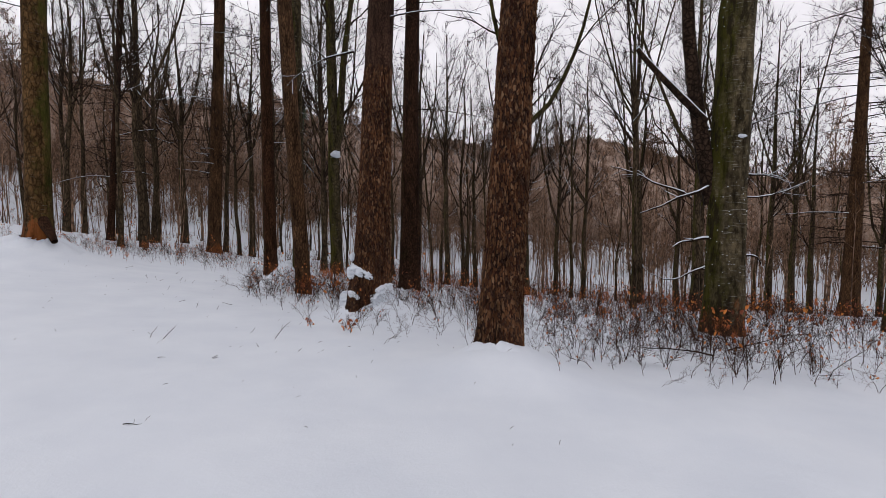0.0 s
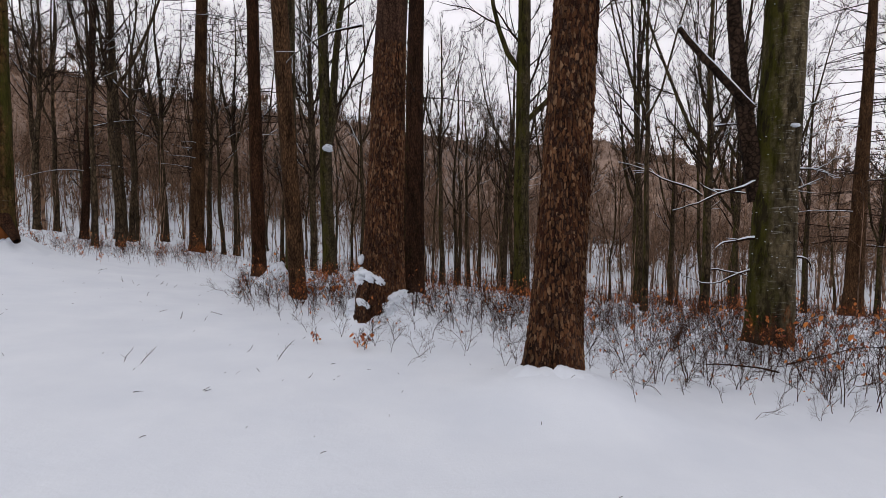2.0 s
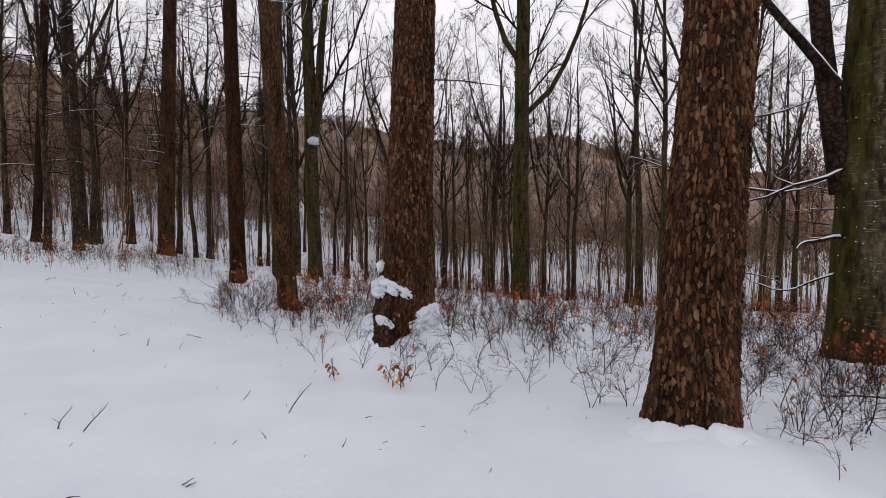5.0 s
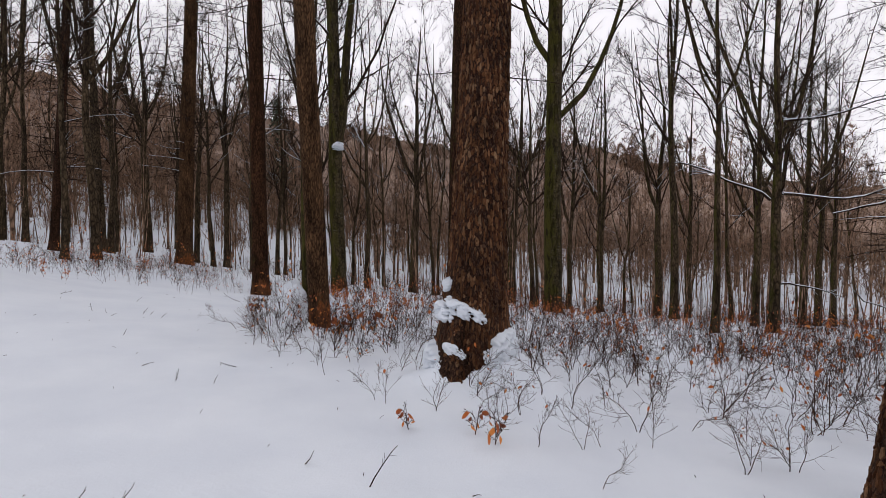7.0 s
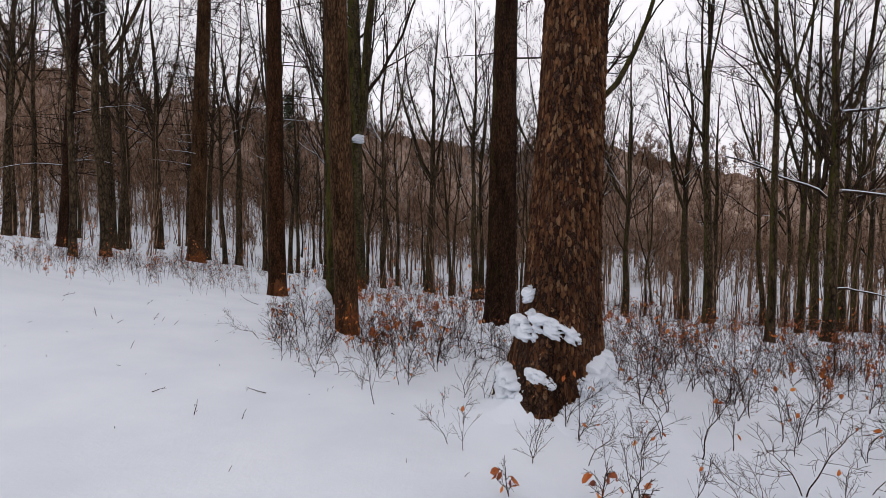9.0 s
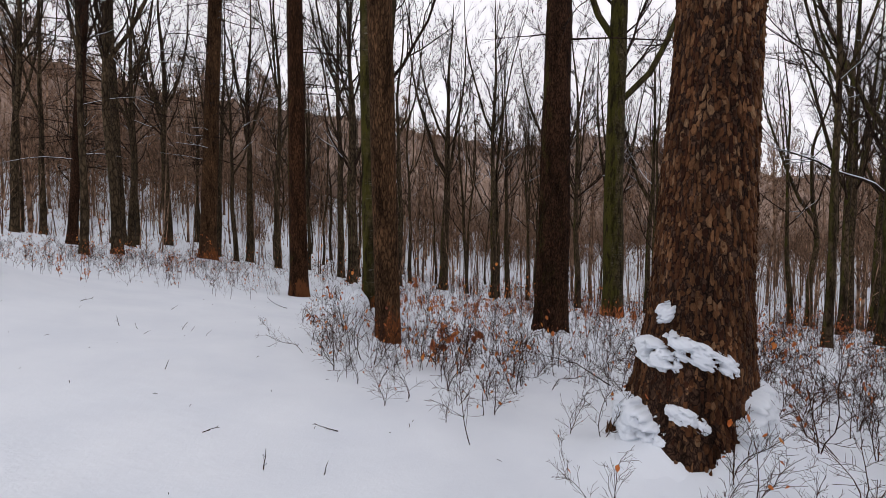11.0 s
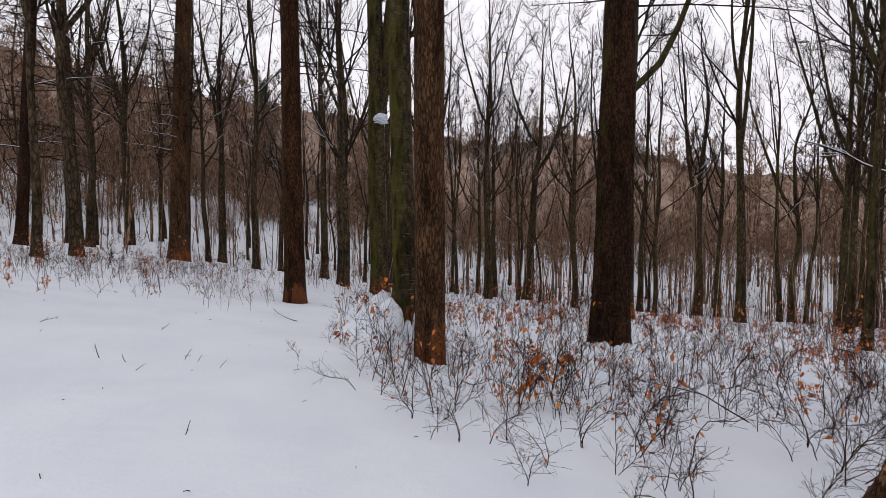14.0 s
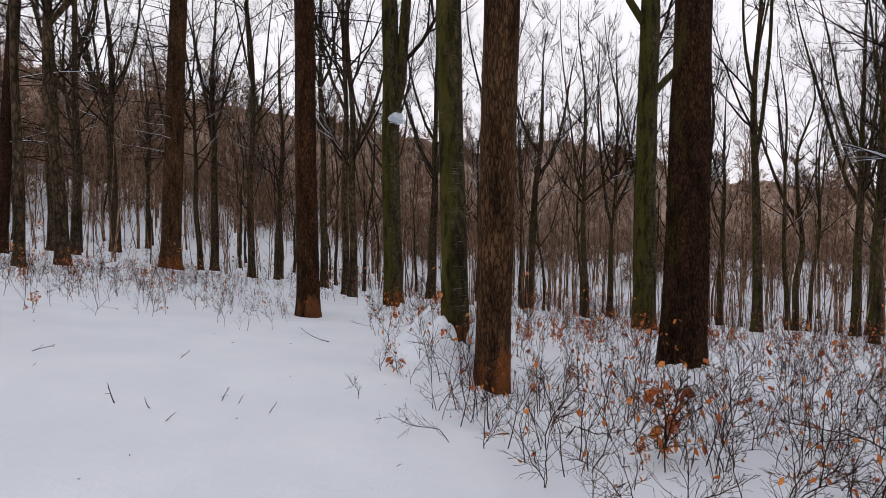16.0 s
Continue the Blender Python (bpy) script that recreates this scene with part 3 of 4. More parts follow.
beech(4.12, 24.0, 0.84, h=22, lean=(0.003, 0), bend=0.06, first=0.42, slim=0.4, mat=M_OLIVE, forks=((8.6, 0.40, 0.1, 0.42), (11, -0.25, 0.1, 0.5)), label="tall greenish beech with one limb sweeping upward", flare=0.18)
spruce(21.2, 23.6, 0.88, lean=(0.014, -0.012), neck=0.2, mat=M_FURROW, label="reddish conifer trunk with many drooping dead twigs", dead=120, dead_from=3.5, reach=4.5)
left_tree = spruce(-11.5, 12.95, 0.61, lean=(0.011, 0.008), slim=0.3, mat=M_SMOOTH, label="thick smooth brown trunk with a broad dark root in snow", flare=0.28, dead=24, dead_from=4.0, reach=2.8)
spruce(-15.42, 30.6, 0.84, lean=(0.035, 0.016), slim=0.35, mat=M_FURROW, label="reddish brown conifer trunk above low brush", dead=110, dead_from=5, reach=4.2)
spruce(-17.92, 24.5, 0.34, lean=(0.048, 0.036), slim=0.25, mat=M_DARK, dead=120, dead_from=3.0, reach=3.6, label="slim dark conifer trunk with short dead twigs")
beech(-14.9, 21.0, 0.24, h=15, lean=(0.02, 0), label="slim olive young beech")
beech(-15.2, 23.1, 0.36, h=18, lean=(-0.02, 0), bend=0.16)
beech(-22.8, 34.7, 0.79, h=21, lean=(-0.01, 0))
beech(-21.3, 25.8, 0.31, h=17, lean=(0.03, 0))
beech(-26.0, 33.0, 0.36, h=18, lean=(0.015, 0))
beech(-23.96, 42.2, 0.68, h=22, lean=(-0.005, 0))
beech(-18.9, 39.5, 0.43, h=19, lean=(0.05, 0))
beech(-16.4, 39.0, 0.52, h=20, lean=(0.005, 0))
beech(-8.9, 34.0, 0.45, h=21, limbs=18, lean=(0, 0))
beech(-7.2, 27.5, 0.31, h=20, limbs=18, lean=(-0.015, 0), first=0.25)
beech(-6.85, 26.0, 0.32, h=20, limbs=18, lean=(0.0, 0), first=0.22, bend=0.2)
beech(-2.33, 39.5, 0.70, h=21, lean=(0.03, 0))
beech(6.5, 45.0, 0.85, h=23, lean=(0.07, 0), first=0.33, forks=((11, 0.3, 0, 0.6), (13, -0.35, 0, 0.5)))
beech(0.3, 31.5, 0.38, h=18, lean=(0, 0))
beech(3.0, 42.0, 0.45, h=19, lean=(-0.03, 0))
beech(4.9, 30.6, 0.32, h=17, lean=(-0.015, 0), first=0.3)
beech(8.8, 35.5, 0.41, h=18, lean=(0.01, 0), first=0.3)
beech(10.5, 34.0, 0.37, h=19, lean=(0.02, 0), forks=((7, -0.3, 0, 0.6),), first=0.3)
beech(15.1, 35.0, 0.55, h=20, lean=(0.02, 0), first=0.28, bend=0.2)
beech(21.0, 40.9, 0.53, h=20, lean=(0.006, 0), first=0.3)
beech(24.0, 37.2, 0.47, h=20, lean=(-0.02, 0), bend=0.35, first=0.28, forks=((8, -0.35, 0.1, 0.7),))
beech(26.0, 38.0, 0.33, h=19, lean=(0.04, 0), bend=0.2)
grey = beech(10.5, 18.95, 0.36, h=18, lean=(0.02, 0), first=0.3, mat=M_BEECH, label="grey beech with a long snow-lined side branch")
bough(grey, (0.2, -0.1, 4.9), (1, -0.25, 0.12), 4.2, 0.05, True, 0.015, 21, 5)
bough(grey, (-0.2, 0, 4.7), (-0.75, -0.1, 0.75), 3.6, 0.05, True, -0.03, 22, 6)
bough(grey, (0.2, -0.1, 1.75), (1, -0.3, 0.03), 2.1, 0.035, True, 0.01, 23, 4)
bough(grey, (0.1, -0.2, 7.4), (1, -0.3, 0.25), 3.5, 0.045, True, -0.02, 24, 5)
beech(7.3, 17.4, 0.23, h=16, lean=(0, 0), first=0.28)
beech(13.0, 23.0, 0.30, h=17, lean=(0.018, 0), first=0.3)
beech(21.5, 30.0, 0.47, h=19, lean=(0.02, 0), first=0.3)
beech(25.5, 33.2, 0.48, h=20, lean=(0.01, 0), first=0.33)
beech(18.0, 27.9, 0.43, h=19, lean=(0, 0), first=0.32)
beech(28.5, 35.2, 0.47, h=19, lean=(0.009, 0), first=0.28)
beech(12.0, 12.2, 0.19, h=13, lean=(0, 0), first=0.25, label="thin young beech beside the brush")
beech(26.5, 27.5, 0.33, h=17, lean=(0.02, 0), first=0.25)

# The wood behind them: copies of a few trees, set at random.
pick = np.random.default_rng(5)
KINDS = [beech(-60 - 7 * i, -30, d, h=hh, first=f, limbs=11, bend=b, detail=0.8, snow=0.45, joined=True, label="bare grey-brown beech standing deep in the snowy wood")
         for i, (d, hh, f, b) in enumerate(((0.33, 18, 0.25, 0.25), (0.23, 15, 0.22, 0.3), (0.38, 20, 0.32, 0.2), (0.2, 14, 0.18, 0.35), (0.28, 17, 0.28, 0.25)))]
taken = [(o.location.x, o.location.y) for o in scene.objects if o.parent is None and o.name.startswith(("beech", "conifer"))]


def clear(x, y, gap):
    return all((x - a) ** 2 + (y - b) ** 2 > gap * gap for a, b in taken)


made = 0
while made < 58:
    a, r = radians(pick.uniform(-52, 52)), math.sqrt(pick.uniform(27 ** 2, 56 ** 2))
    tx, ty = -2 + r * math.sin(a), 3 + r * math.cos(a)
    if clear(tx, ty, 2.8 if tx < 8 else 3.6):
        taken.append((tx, ty))
        made += 1
        s = pick.uniform(0.8, 1.15)
        copy_thing(KINDS[pick.integers(len(KINDS))], pose(tx, ty, float(height(tx, ty)), pick.uniform(-2, 2), pick.uniform(-2, 2), pick.uniform(0, 360)) @ Matrix.Scale(s, 4))
for ob in KINDS:
    ob.location = (ob.location.x, ob.location.y, float(height(ob.location.x, ob.location.y)))


def far_tree(rng, h, wide):
    """One tree of the far wood: a thin trunk, limbs, and a haze of fine twigs."""
    wood, fine = Geo(), Geo()
    path = stem_path(rng, rng.uniform(-0.02, 0.02, 2), 0.25, h)
    stem = path(np.linspace(-0.5, h, 6))
    sr = 0.016 * h / 2 * (1 - 0.85 * np.linspace(0, 1, 6))
    tubes(wood, stem[None], sr[None], 5)
    s, d, l, rad = shoots(stem[None], sr[None], 18, 0.12, 36, 0.25, rng)
    p1 = grow(s, d, l, 4, 0.12, 0.12, rng)
    r1 = taper(np.minimum(rad, 0.045), 4, 0.3)
    tubes(wood, p1, r1, 3)
    s, d, l, rad = shoots(p1, r1, 8, 0.1, 36, 0.55, rng)
    p2 = grow(s, d, l, 3, 0.08, 0.14, rng)
    r2 = np.full((len(s), 3), 0.012)
    spikes(fine, s, p2[:, -1] - s, np.full(len(s), wide * 0.8))
    s, d, l, rad = shoots(p2, r2, 5, 0.1, 44, 0.65, rng)
    d[:, 2] += 0.2
    spikes(fine, s, unit(d) * np.maximum(l, 0.5)[:, None], np.full(len(s), wide))
    wood.add(*fine.arrays())
    return wood.arrays()


def far_wood(name, label, rows, variants, lie=height):
    g = Geo()
    for x, y, s, turn, k in rows:
        v, q, t = variants[k]
        c, n = math.cos(turn), math.sin(turn)
        w = np.stack([(v[:, 0] * c - v[:, 1] * n) * s + x, (v[:, 0] * n + v[:, 1] * c) * s + y, v[:, 2] * s + float(lie(x, y))], -1)
        g.add(w, q, t)
    # The whole wood takes the bark with haze in its colour.
    return tagged(new(name, g.mesh(name, M_FAR_HAZE)), label, "forest", kind="stuff")


def crest(az):
    """The height of the far wood's skyline, by bearing in degrees."""
    return np.interp(az, [-62, -40, -31, -20, -10, -2, 3, 9, 13, 18, 22, 26, 32, 38, 46, 62], [33, 32, 30, 29.5, 28, 25.5, 24, 21.5, 22, 24.2, 22.5, 20, 16, 13.5, 11, 10])


def far_canopy():
    """The crowns of the wooded hill across the valley, grown together into one rough mass that climbs to the crest."""
    na, nr = 560, 44
    az, f = np.meshgrid(np.linspace(-64, 64, na), np.linspace(0, 1, nr))
    rad = 84 + 27 * f
    a = np.radians(az)
    x, y = -2 + rad * np.sin(a), 5 + rad * np.cos(a)
    foot = np.maximum(1.2, height(x[0], y[0]) + 3.0)[None]
    z = foot + (crest(az) - 0.7 - foot) * f ** 0.72
    lumps = np.array([noise.fractal((p * 0.30, q * 0.30, w * 0.22), 0.8, 2.1, 5) for p, q, w in zip(x.ravel(), y.ravel(), z.ravel())]).reshape(x.shape)
    rad = rad - 1.5 * lumps
    z = z + 0.95 * lumps - 2.0 * (f < 0.01)
    g = Geo()
    i = np.arange(na * nr).reshape(nr, na)
    g.add(np.stack([-2 + rad * np.sin(a), 5 + rad * np.cos(a), z], -1), np.stack([i[:-1, :-1], i[:-1, 1:], i[1:, 1:], i[1:, :-1]], -1))
    return g.mesh("far_canopy", M_CANOPY_HAZE)


tagged(new("far_canopy", far_canopy()), "grey-brown bare crowns of the wooded hill across the valley", "forest", kind="stuff")


HEIGHTS = (17, 15, 18, 12, 16, 19)
MIDDLE = [far_tree(np.random.default_rng(40 + i), hh, 0.014) for i, hh in enumerate(HEIGHTS)]
DEEP = [far_tree(np.random.default_rng(60 + i), hh, 0.042) for i, hh in enumerate(HEIGHTS)]


def sown(count, a0, a1, r0, r1):
    out = []
    for i in range(count):
        a, r = radians(pick.uniform(a0, a1)), math.sqrt(pick.uniform(r0 ** 2, r1 ** 2))
        out.append((-2 + r * math.sin(a), 3 + r * math.cos(a), pick.uniform(0.7, 1.12), pick.uniform(0, 6.28), int(pick.integers(6))))
    return out


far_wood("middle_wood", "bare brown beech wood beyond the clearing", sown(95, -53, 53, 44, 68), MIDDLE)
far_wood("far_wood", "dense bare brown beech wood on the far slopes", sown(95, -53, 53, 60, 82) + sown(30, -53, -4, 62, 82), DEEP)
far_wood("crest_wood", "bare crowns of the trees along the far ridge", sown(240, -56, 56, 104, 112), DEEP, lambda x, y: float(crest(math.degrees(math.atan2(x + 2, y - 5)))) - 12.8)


def thicket(rng):
    """A stand of young trees a few metres high, all stems and twigs."""
    g = Geo()
    n = 16
    s = np.stack([rng.normal(0, 1.4, n), rng.normal(0, 1.4, n), np.full(n, -0.3)], -1)
    d = unit(np.stack([rng.normal(0, 0.12, n), rng.normal(0, 0.12, n), np.ones(n)], -1))
    l = rng.uniform(2.5, 7.0, n)
    spikes(g, s, d * l[:, None], np.full(n, 0.045))
    p = np.stack([s, s + d * l[:, None] * 0.5, s + d * l[:, None]], 1)
    s2, d2, l2, _ = shoots(p, np.full((n, 3), 0.02), 14, 0.08, 38, 0.4, rng)
    spikes(g, s2, d2 * l2[:, None], np.full(len(s2), 0.045))
    return g.arrays()


THICKETS = [thicket(np.random.default_rng(80 + i)) for i in range(6)]
far_wood("thicket", "brown thicket of young trees under the far wood", sown(110, -53, 53, 66, 84) + [(x, y, s * 0.55, a, k) for x, y, s, a, k in sown(40, -53, -8, 56, 76)], THICKETS)
far_wood("wood_behind", "bare beech wood behind the clearing", sown(55, 62, 298, 18, 70), MIDDLE)


def young_stems():
    """Thin upright young trees between the larger trunks, too many to count."""
    g = Geo()
    rows = [r for r in sown(1000, -53, 53, 27, 76) if clear(r[0], r[1], 0.7)]
    n = len(rows)
    base = np.array([(x, y, float(height(x, y)) - 0.2) for x, y, *_ in rows])
    tall = pick.uniform(3.5, 10.0, n)
    p = grow(base, np.stack([pick.normal(0, 0.07, n), pick.normal(0, 0.07, n), np.ones(n)], -1), tall, 5, 0.05, 0.05, pick)
    r = taper(0.010 + tall * 0.0036, 5, 0.2)
    tubes(g, p, r, 3)
    s, d, l, _ = shoots(p, r, 9, 0.25, 40, 0.28, pick)
    spikes(g, s, d * l[:, None], np.full(len(s), 0.011))
    # Haze-paled bark, so that the crowd of stems doesn't draw too dark.
    return g.mesh("young_stems", M_FAR_HAZE)


tagged(new("young_stems", young_stems()), "crowd of thin bare young stems between the larger trunks", "saplings", kind="stuff")


def far_conifer(x, y, h):
    """A dark pointed spruce that stands up out of the far wood."""
    rng = np.random.default_rng(7)
    tree = new("spruce_tree")
    tree.location = (x, y, float(height(x, y)))
    tagged(tree, "dark green pointed spruce standing up out of the far wood", "tree")
    g, ng = Geo(), Geo()
    tubes(g, np.array([[[0, 0, -0.5], [0, 0, h * 0.5], [0, 0, h]]]), np.array([[0.25, 0.15, 0.03]]), 8)
    part("trunk", g, M_DARK, tree)
    k = 150
    z = np.linspace(h * 0.2, h * 0.99, k)
    az = np.arange(k) * 2.4
    l = (h - z) * 0.24 + 0.25
    s = np.stack([0 * z, 0 * z, z], -1)
    p = grow(s, np.stack([np.cos(az), np.sin(az), 0 * az - 0.15], -1), l, 4, -0.04, 0.06, rng)
    s, d, l, _ = shoots(p, taper(np.full(k, 0.04), 4, 0.3), 14, 0.05, 50, 0.4, rng)
    d[:, 2] -= 0.3
    spikes(ng, s, d * np.maximum(l, 0.5)[:, None], np.full(len(s), 0.11))
    part("crown", ng, M_NEEDLE, tree)
    return tree


far_conifer(-26.5, 86.5, 26.0 - float(height(-26.5, 86.5)))


# ---- low growth ----
def sapling(rng, leafy, tall=1.0, light=False):
    """A young beech: a crooked stem with zigzag side shoots, and a few dry leaves left on it."""
    g, lg = Geo(), Geo()
    k = 1 if light else rng.integers(1, 3)
    p0 = grow(np.zeros((k, 3)) - [0, 0, 0.06], np.stack([rng.normal(0, 0.14, k), rng.normal(0, 0.14, k), np.ones(k)], -1), tall * rng.uniform(0.75, 1.05, k), 5 if light else 8, 0.05, 0.2, rng)
    r0 = taper(np.full(k, 0.0066), p0.shape[1], 0.35)
    tubes(g, p0, r0, 3 if light else 4)
    s, d, l, rad = shoots(p0, r0, 8 if light else 10, 0.14, 38, 0.46, rng)
    p1 = grow(s, d, l, 2 if light else 4, 0.05, 0.22, rng)
    r1 = np.maximum(taper(rad, p1.shape[1], 0.4), 0.0023)
    tubes(g, p1, r1, 3)
    s, d, l, rad = shoots(p1, r1, 4, 0.15, 45, 0.55, rng)
    p2 = grow(s, d, l, 3, 0.05, 0.25, rng)
    if light:
        spikes(g, s, p2[:, -1] - s, np.full(len(s), 0.0026))
    else:
        tubes(g, p2, np.full((len(s), 3), 0.0019), 3)
    if leafy:
        pts = np.concatenate([p1[:, -2:].reshape(-1, 3), p2[:, 1:].reshape(-1, 3)])
        pts = pts[rng.permutation(len(pts))[:leafy]]
        leaves(lg, pts, rng, 0.075 if light else 0.07)
    return g, lg


def leaves(g, pts, rng, size=0.075):
    """Curled dry leaves hanging from the given points: pointed ovals folded along the midrib."""
    n = len(pts)
    way = unit(np.stack([rng.normal(0, 0.6, n), rng.normal(0, 0.6, n), -np.ones(n) * 0.8], -1))
    side = unit(np.cross(way, rng.normal(size=(n, 3))))
    up = np.cross(side, way)
    l = size * rng.uniform(0.7, 1.4, n)[:, None]
    w = l * rng.uniform(0.18, 0.32, n)[:, None]
    c = l * rng.uniform(0.05, 0.25, n)[:, None]
    v = np.stack([pts, pts + way * l * 0.35 + side * w + up * c, pts + way * l * 0.75 + side * w * 0.75 + up * c * 0.8, pts + way * l + up * c * 0.5,
                  pts + way * l * 0.75 - side * w * 0.75 + up * c * 0.8, pts + way * l * 0.35 - side * w + up * c, pts + way * l * 0.5 - up * c * 0.2], 1)
    i = (np.arange(n) * 7)[:, None]
    t = np.concatenate([i + np.array([[a, b, 6]]) for a, b in ((0, 1), (1, 2), (2, 3), (3, 4), (4, 5), (5, 0))])
    g.add(v, None, t)


def edge(x):
    """How far the open snow reaches before the brush begins."""
    return np.interp(x, [-6.4, -5.2, -4.1, -2.5, -1.5, -0.9, 0.5, 2.7, 5, 16], [18, 11.6, 9.7, 8.5, 7.4, 6.8, 6.2, 5.3, 5.4, 4.6])


PLANTS = []
for i in range(12):
    rng = np.random.default_rng(300 + i)
    leafy = (2, 0, 3, 1, 5, 1, 0, 10, 2, 4, 0, 70)[i]
    g, lg = sapling(rng, leafy)
    small, small_leaves = sapling(np.random.default_rng(500 + i), leafy, light=True)
    PLANTS.append((g.mesh("beech_sapling", M_SHOOT), lg.mesh("dry_foliage", M_LEAF, False) if leafy else None, small.arrays(), small_leaves.arrays()))
sprig, sprig_leaves = sapling(np.random.default_rng(321), 0, tall=0.42)
sprig_arr = sprig.arrays()[0]
tips = sprig_arr[np.random.default_rng(4).permutation(np.flatnonzero(sprig_arr[:, 2] > 0.10))[:8]]
leaves(sprig_leaves, tips, np.random.default_rng(5), 0.085)
PLANTS.append((sprig.mesh("beech_sapling", M_SHOOT), sprig_leaves.mesh("dry_foliage", M_LEAF, False), None, None))
TRUNKS = [(0.77, 5.89, 0.5), (-1.46, 9.05, 0.62), (-1.03, 14.5, 0.5), (5.71, 9.24, 0.6), (-4.25, 13.85, 0.4), (-4.68, 14.6, 0.4)]


def plant(k, x, y, s, turn, tilt=0.0):
    """One young beech as a thing of its own."""
    stem, leaf, _, _ = PLANTS[k]
    ob = new("beech_sapling", stem)
    ob.matrix_basis = pose(x, y, float(height(x, y)), tilt, 0, turn) @ Matrix.Scale(s, 4)
    tagged(ob, "thin bare beech sapling with a few rust-brown leaves, growing through snow" if leaf else "thin bare beech sapling with zigzag twigs, growing through snow", "sapling", "beech saplings in the brush")
    if leaf:
        tagged(part("dry_foliage", leaf, M_LEAF, ob, "curled rust-brown dry leaves"), kind="stuff")
    return ob


sow = np.random.default_rng(77)


def free(x, y):
    return all((x - a) ** 2 + (y - b) ** 2 > r * r for a, b, r in TRUNKS)


count = 0
while count < 330:
    px, py = sow.uniform(-5.4, 5.5), sow.uniform(5, 12.5)
    e = float(edge(px))
    if py > e and free(px, py) and sow.uniform() < 0.35 + 0.5 * min(1, (py - e) / 0.8):
        near_edge = min(1.0, (py - e) / 1.4)
        plant(int(sow.choice(12, p=[0.12, 0.12, 0.08, 0.12, 0.07, 0.12, 0.08, 0.03, 0.1, 0.06, 0.10, 0.0])), px, py, sow.uniform(0.32, 0.55) + 0.38 * near_edge * sow.uniform(0.3, 1), sow.uniform(0, 360), sow.uniform(-8, 8))
        count += 1

brush, foliage = Geo(), Geo()


def brush_at(k, x, y, s, turn):
    _, _, (v, q, t), (lv, lq, lt) = PLANTS[k]
    c, n, z = math.cos(turn), math.sin(turn), float(height(x, y))
    for g, (a, b, d) in ((brush, (v, q, t)), (foliage, (lv, lq, lt))):
        if len(a):
            g.add(np.stack([(a[:, 0] * c - a[:, 1] * n) * s + x, (a[:, 0] * n + a[:, 1] * c) * s + y, a[:, 2] * s + z], -1), b, d)


for i in range(3500):
    px = sow.uniform(-6, 15)
    py = sow.uniform(5, 23)
    if py > float(edge(px)) + 0.2 and free(px, py) and (i < 1900 or py < 15):
        if not (-5.4 < px < 3.5 and py < 11.0):
            brush_at(int(sow.choice(12, p=[0.11, 0.11, 0.08, 0.11, 0.08, 0.11, 0.08, 0.05, 0.1, 0.06, 0.105, 0.005])), px, py, sow.uniform(0.45, 0.95), sow.uniform(0, 6.28))
for i in range(760):
    px, py = sow.normal(-12.4, 2.8), sow.normal(19.5, 3.4)
    if px < -7.2 and py > 15.2 + 0.1 * (px + 8) and py < 28:
        brush_at(int(sow.integers(11)), px, py, sow.uniform(0.35, 0.7), sow.uniform(0, 6.28))
# Low growth on the valley floor and under the wood.
for i in range(900):
    px, py = sow.uniform(-9, 34), sow.uniform(22, 52)
    if clear(px, py, 0.5) and abs(px + 2) < (py - 2) * 1.05:
        brush_at(int(sow.integers(11)), px, py, sow.uniform(0.7, 1.7), sow.uniform(0, 6.28))
for i in range(260):
    px, py = sow.uniform(-36, -9), sow.uniform(22, 46)
    if clear(px, py, 0.5) and -px - 2 < (py - 2) * 1.05:
        brush_at(int(sow.integers(11)), px, py, sow.uniform(0.6, 1.4), sow.uniform(0, 6.28))
# Clumps that have kept their orange leaves.
for cx, cy, n, spread in ((-3.0, 16.7, 8, 0.5), (1.5, 22.6, 8, 0.8), (2.5, 20.2, 10, 0.8), (3.8, 20.0, 12, 0.8), (4.2, 23.2, 8, 0.7), (3.1, 14.3, 9, 0.5), (-4.1, 17.2, 6, 0.5), (-3.2, 17.4, 10, 0.7),
                          (-2.1, 17.6, 8, 0.6), (3.5, 11.0, 4, 0.4), (-3.1, 13.4, 2, 0.4), (-0.9, 18.7, 10, 0.8), (-10.7, 15.0, 2, 0.4), (-13.0, 17.0, 3, 0.8), (4.6, 12.2, 4, 0.5), (8.0, 15.5, 8, 0.6),
                          (6.5, 19.0, 8, 1.0), (9.5, 14.0, 6, 0.8), (5.4, 8.6, 4, 0.3), (-3.4, 11.5, 2, 0.3), (12.5, 17.0, 6, 0.8)):
    for i in range(n):
        brush_at(11, cx + sow.normal(0, spread * 1.5), cy + sow.normal(0, spread), sow.uniform(0.3, 0.62), sow.uniform(0, 6.28))
tagged(new("brush", brush.mesh("brush", M_SHOOT)), "thicket of bare young beech stems in the snow", "undergrowth", kind="stuff")
tagged(new("dry_foliage", foliage.mesh("dry_foliage", M_LEAF, False)), "rust-orange dry leaves left on the young beeches", "leaves", kind="stuff")

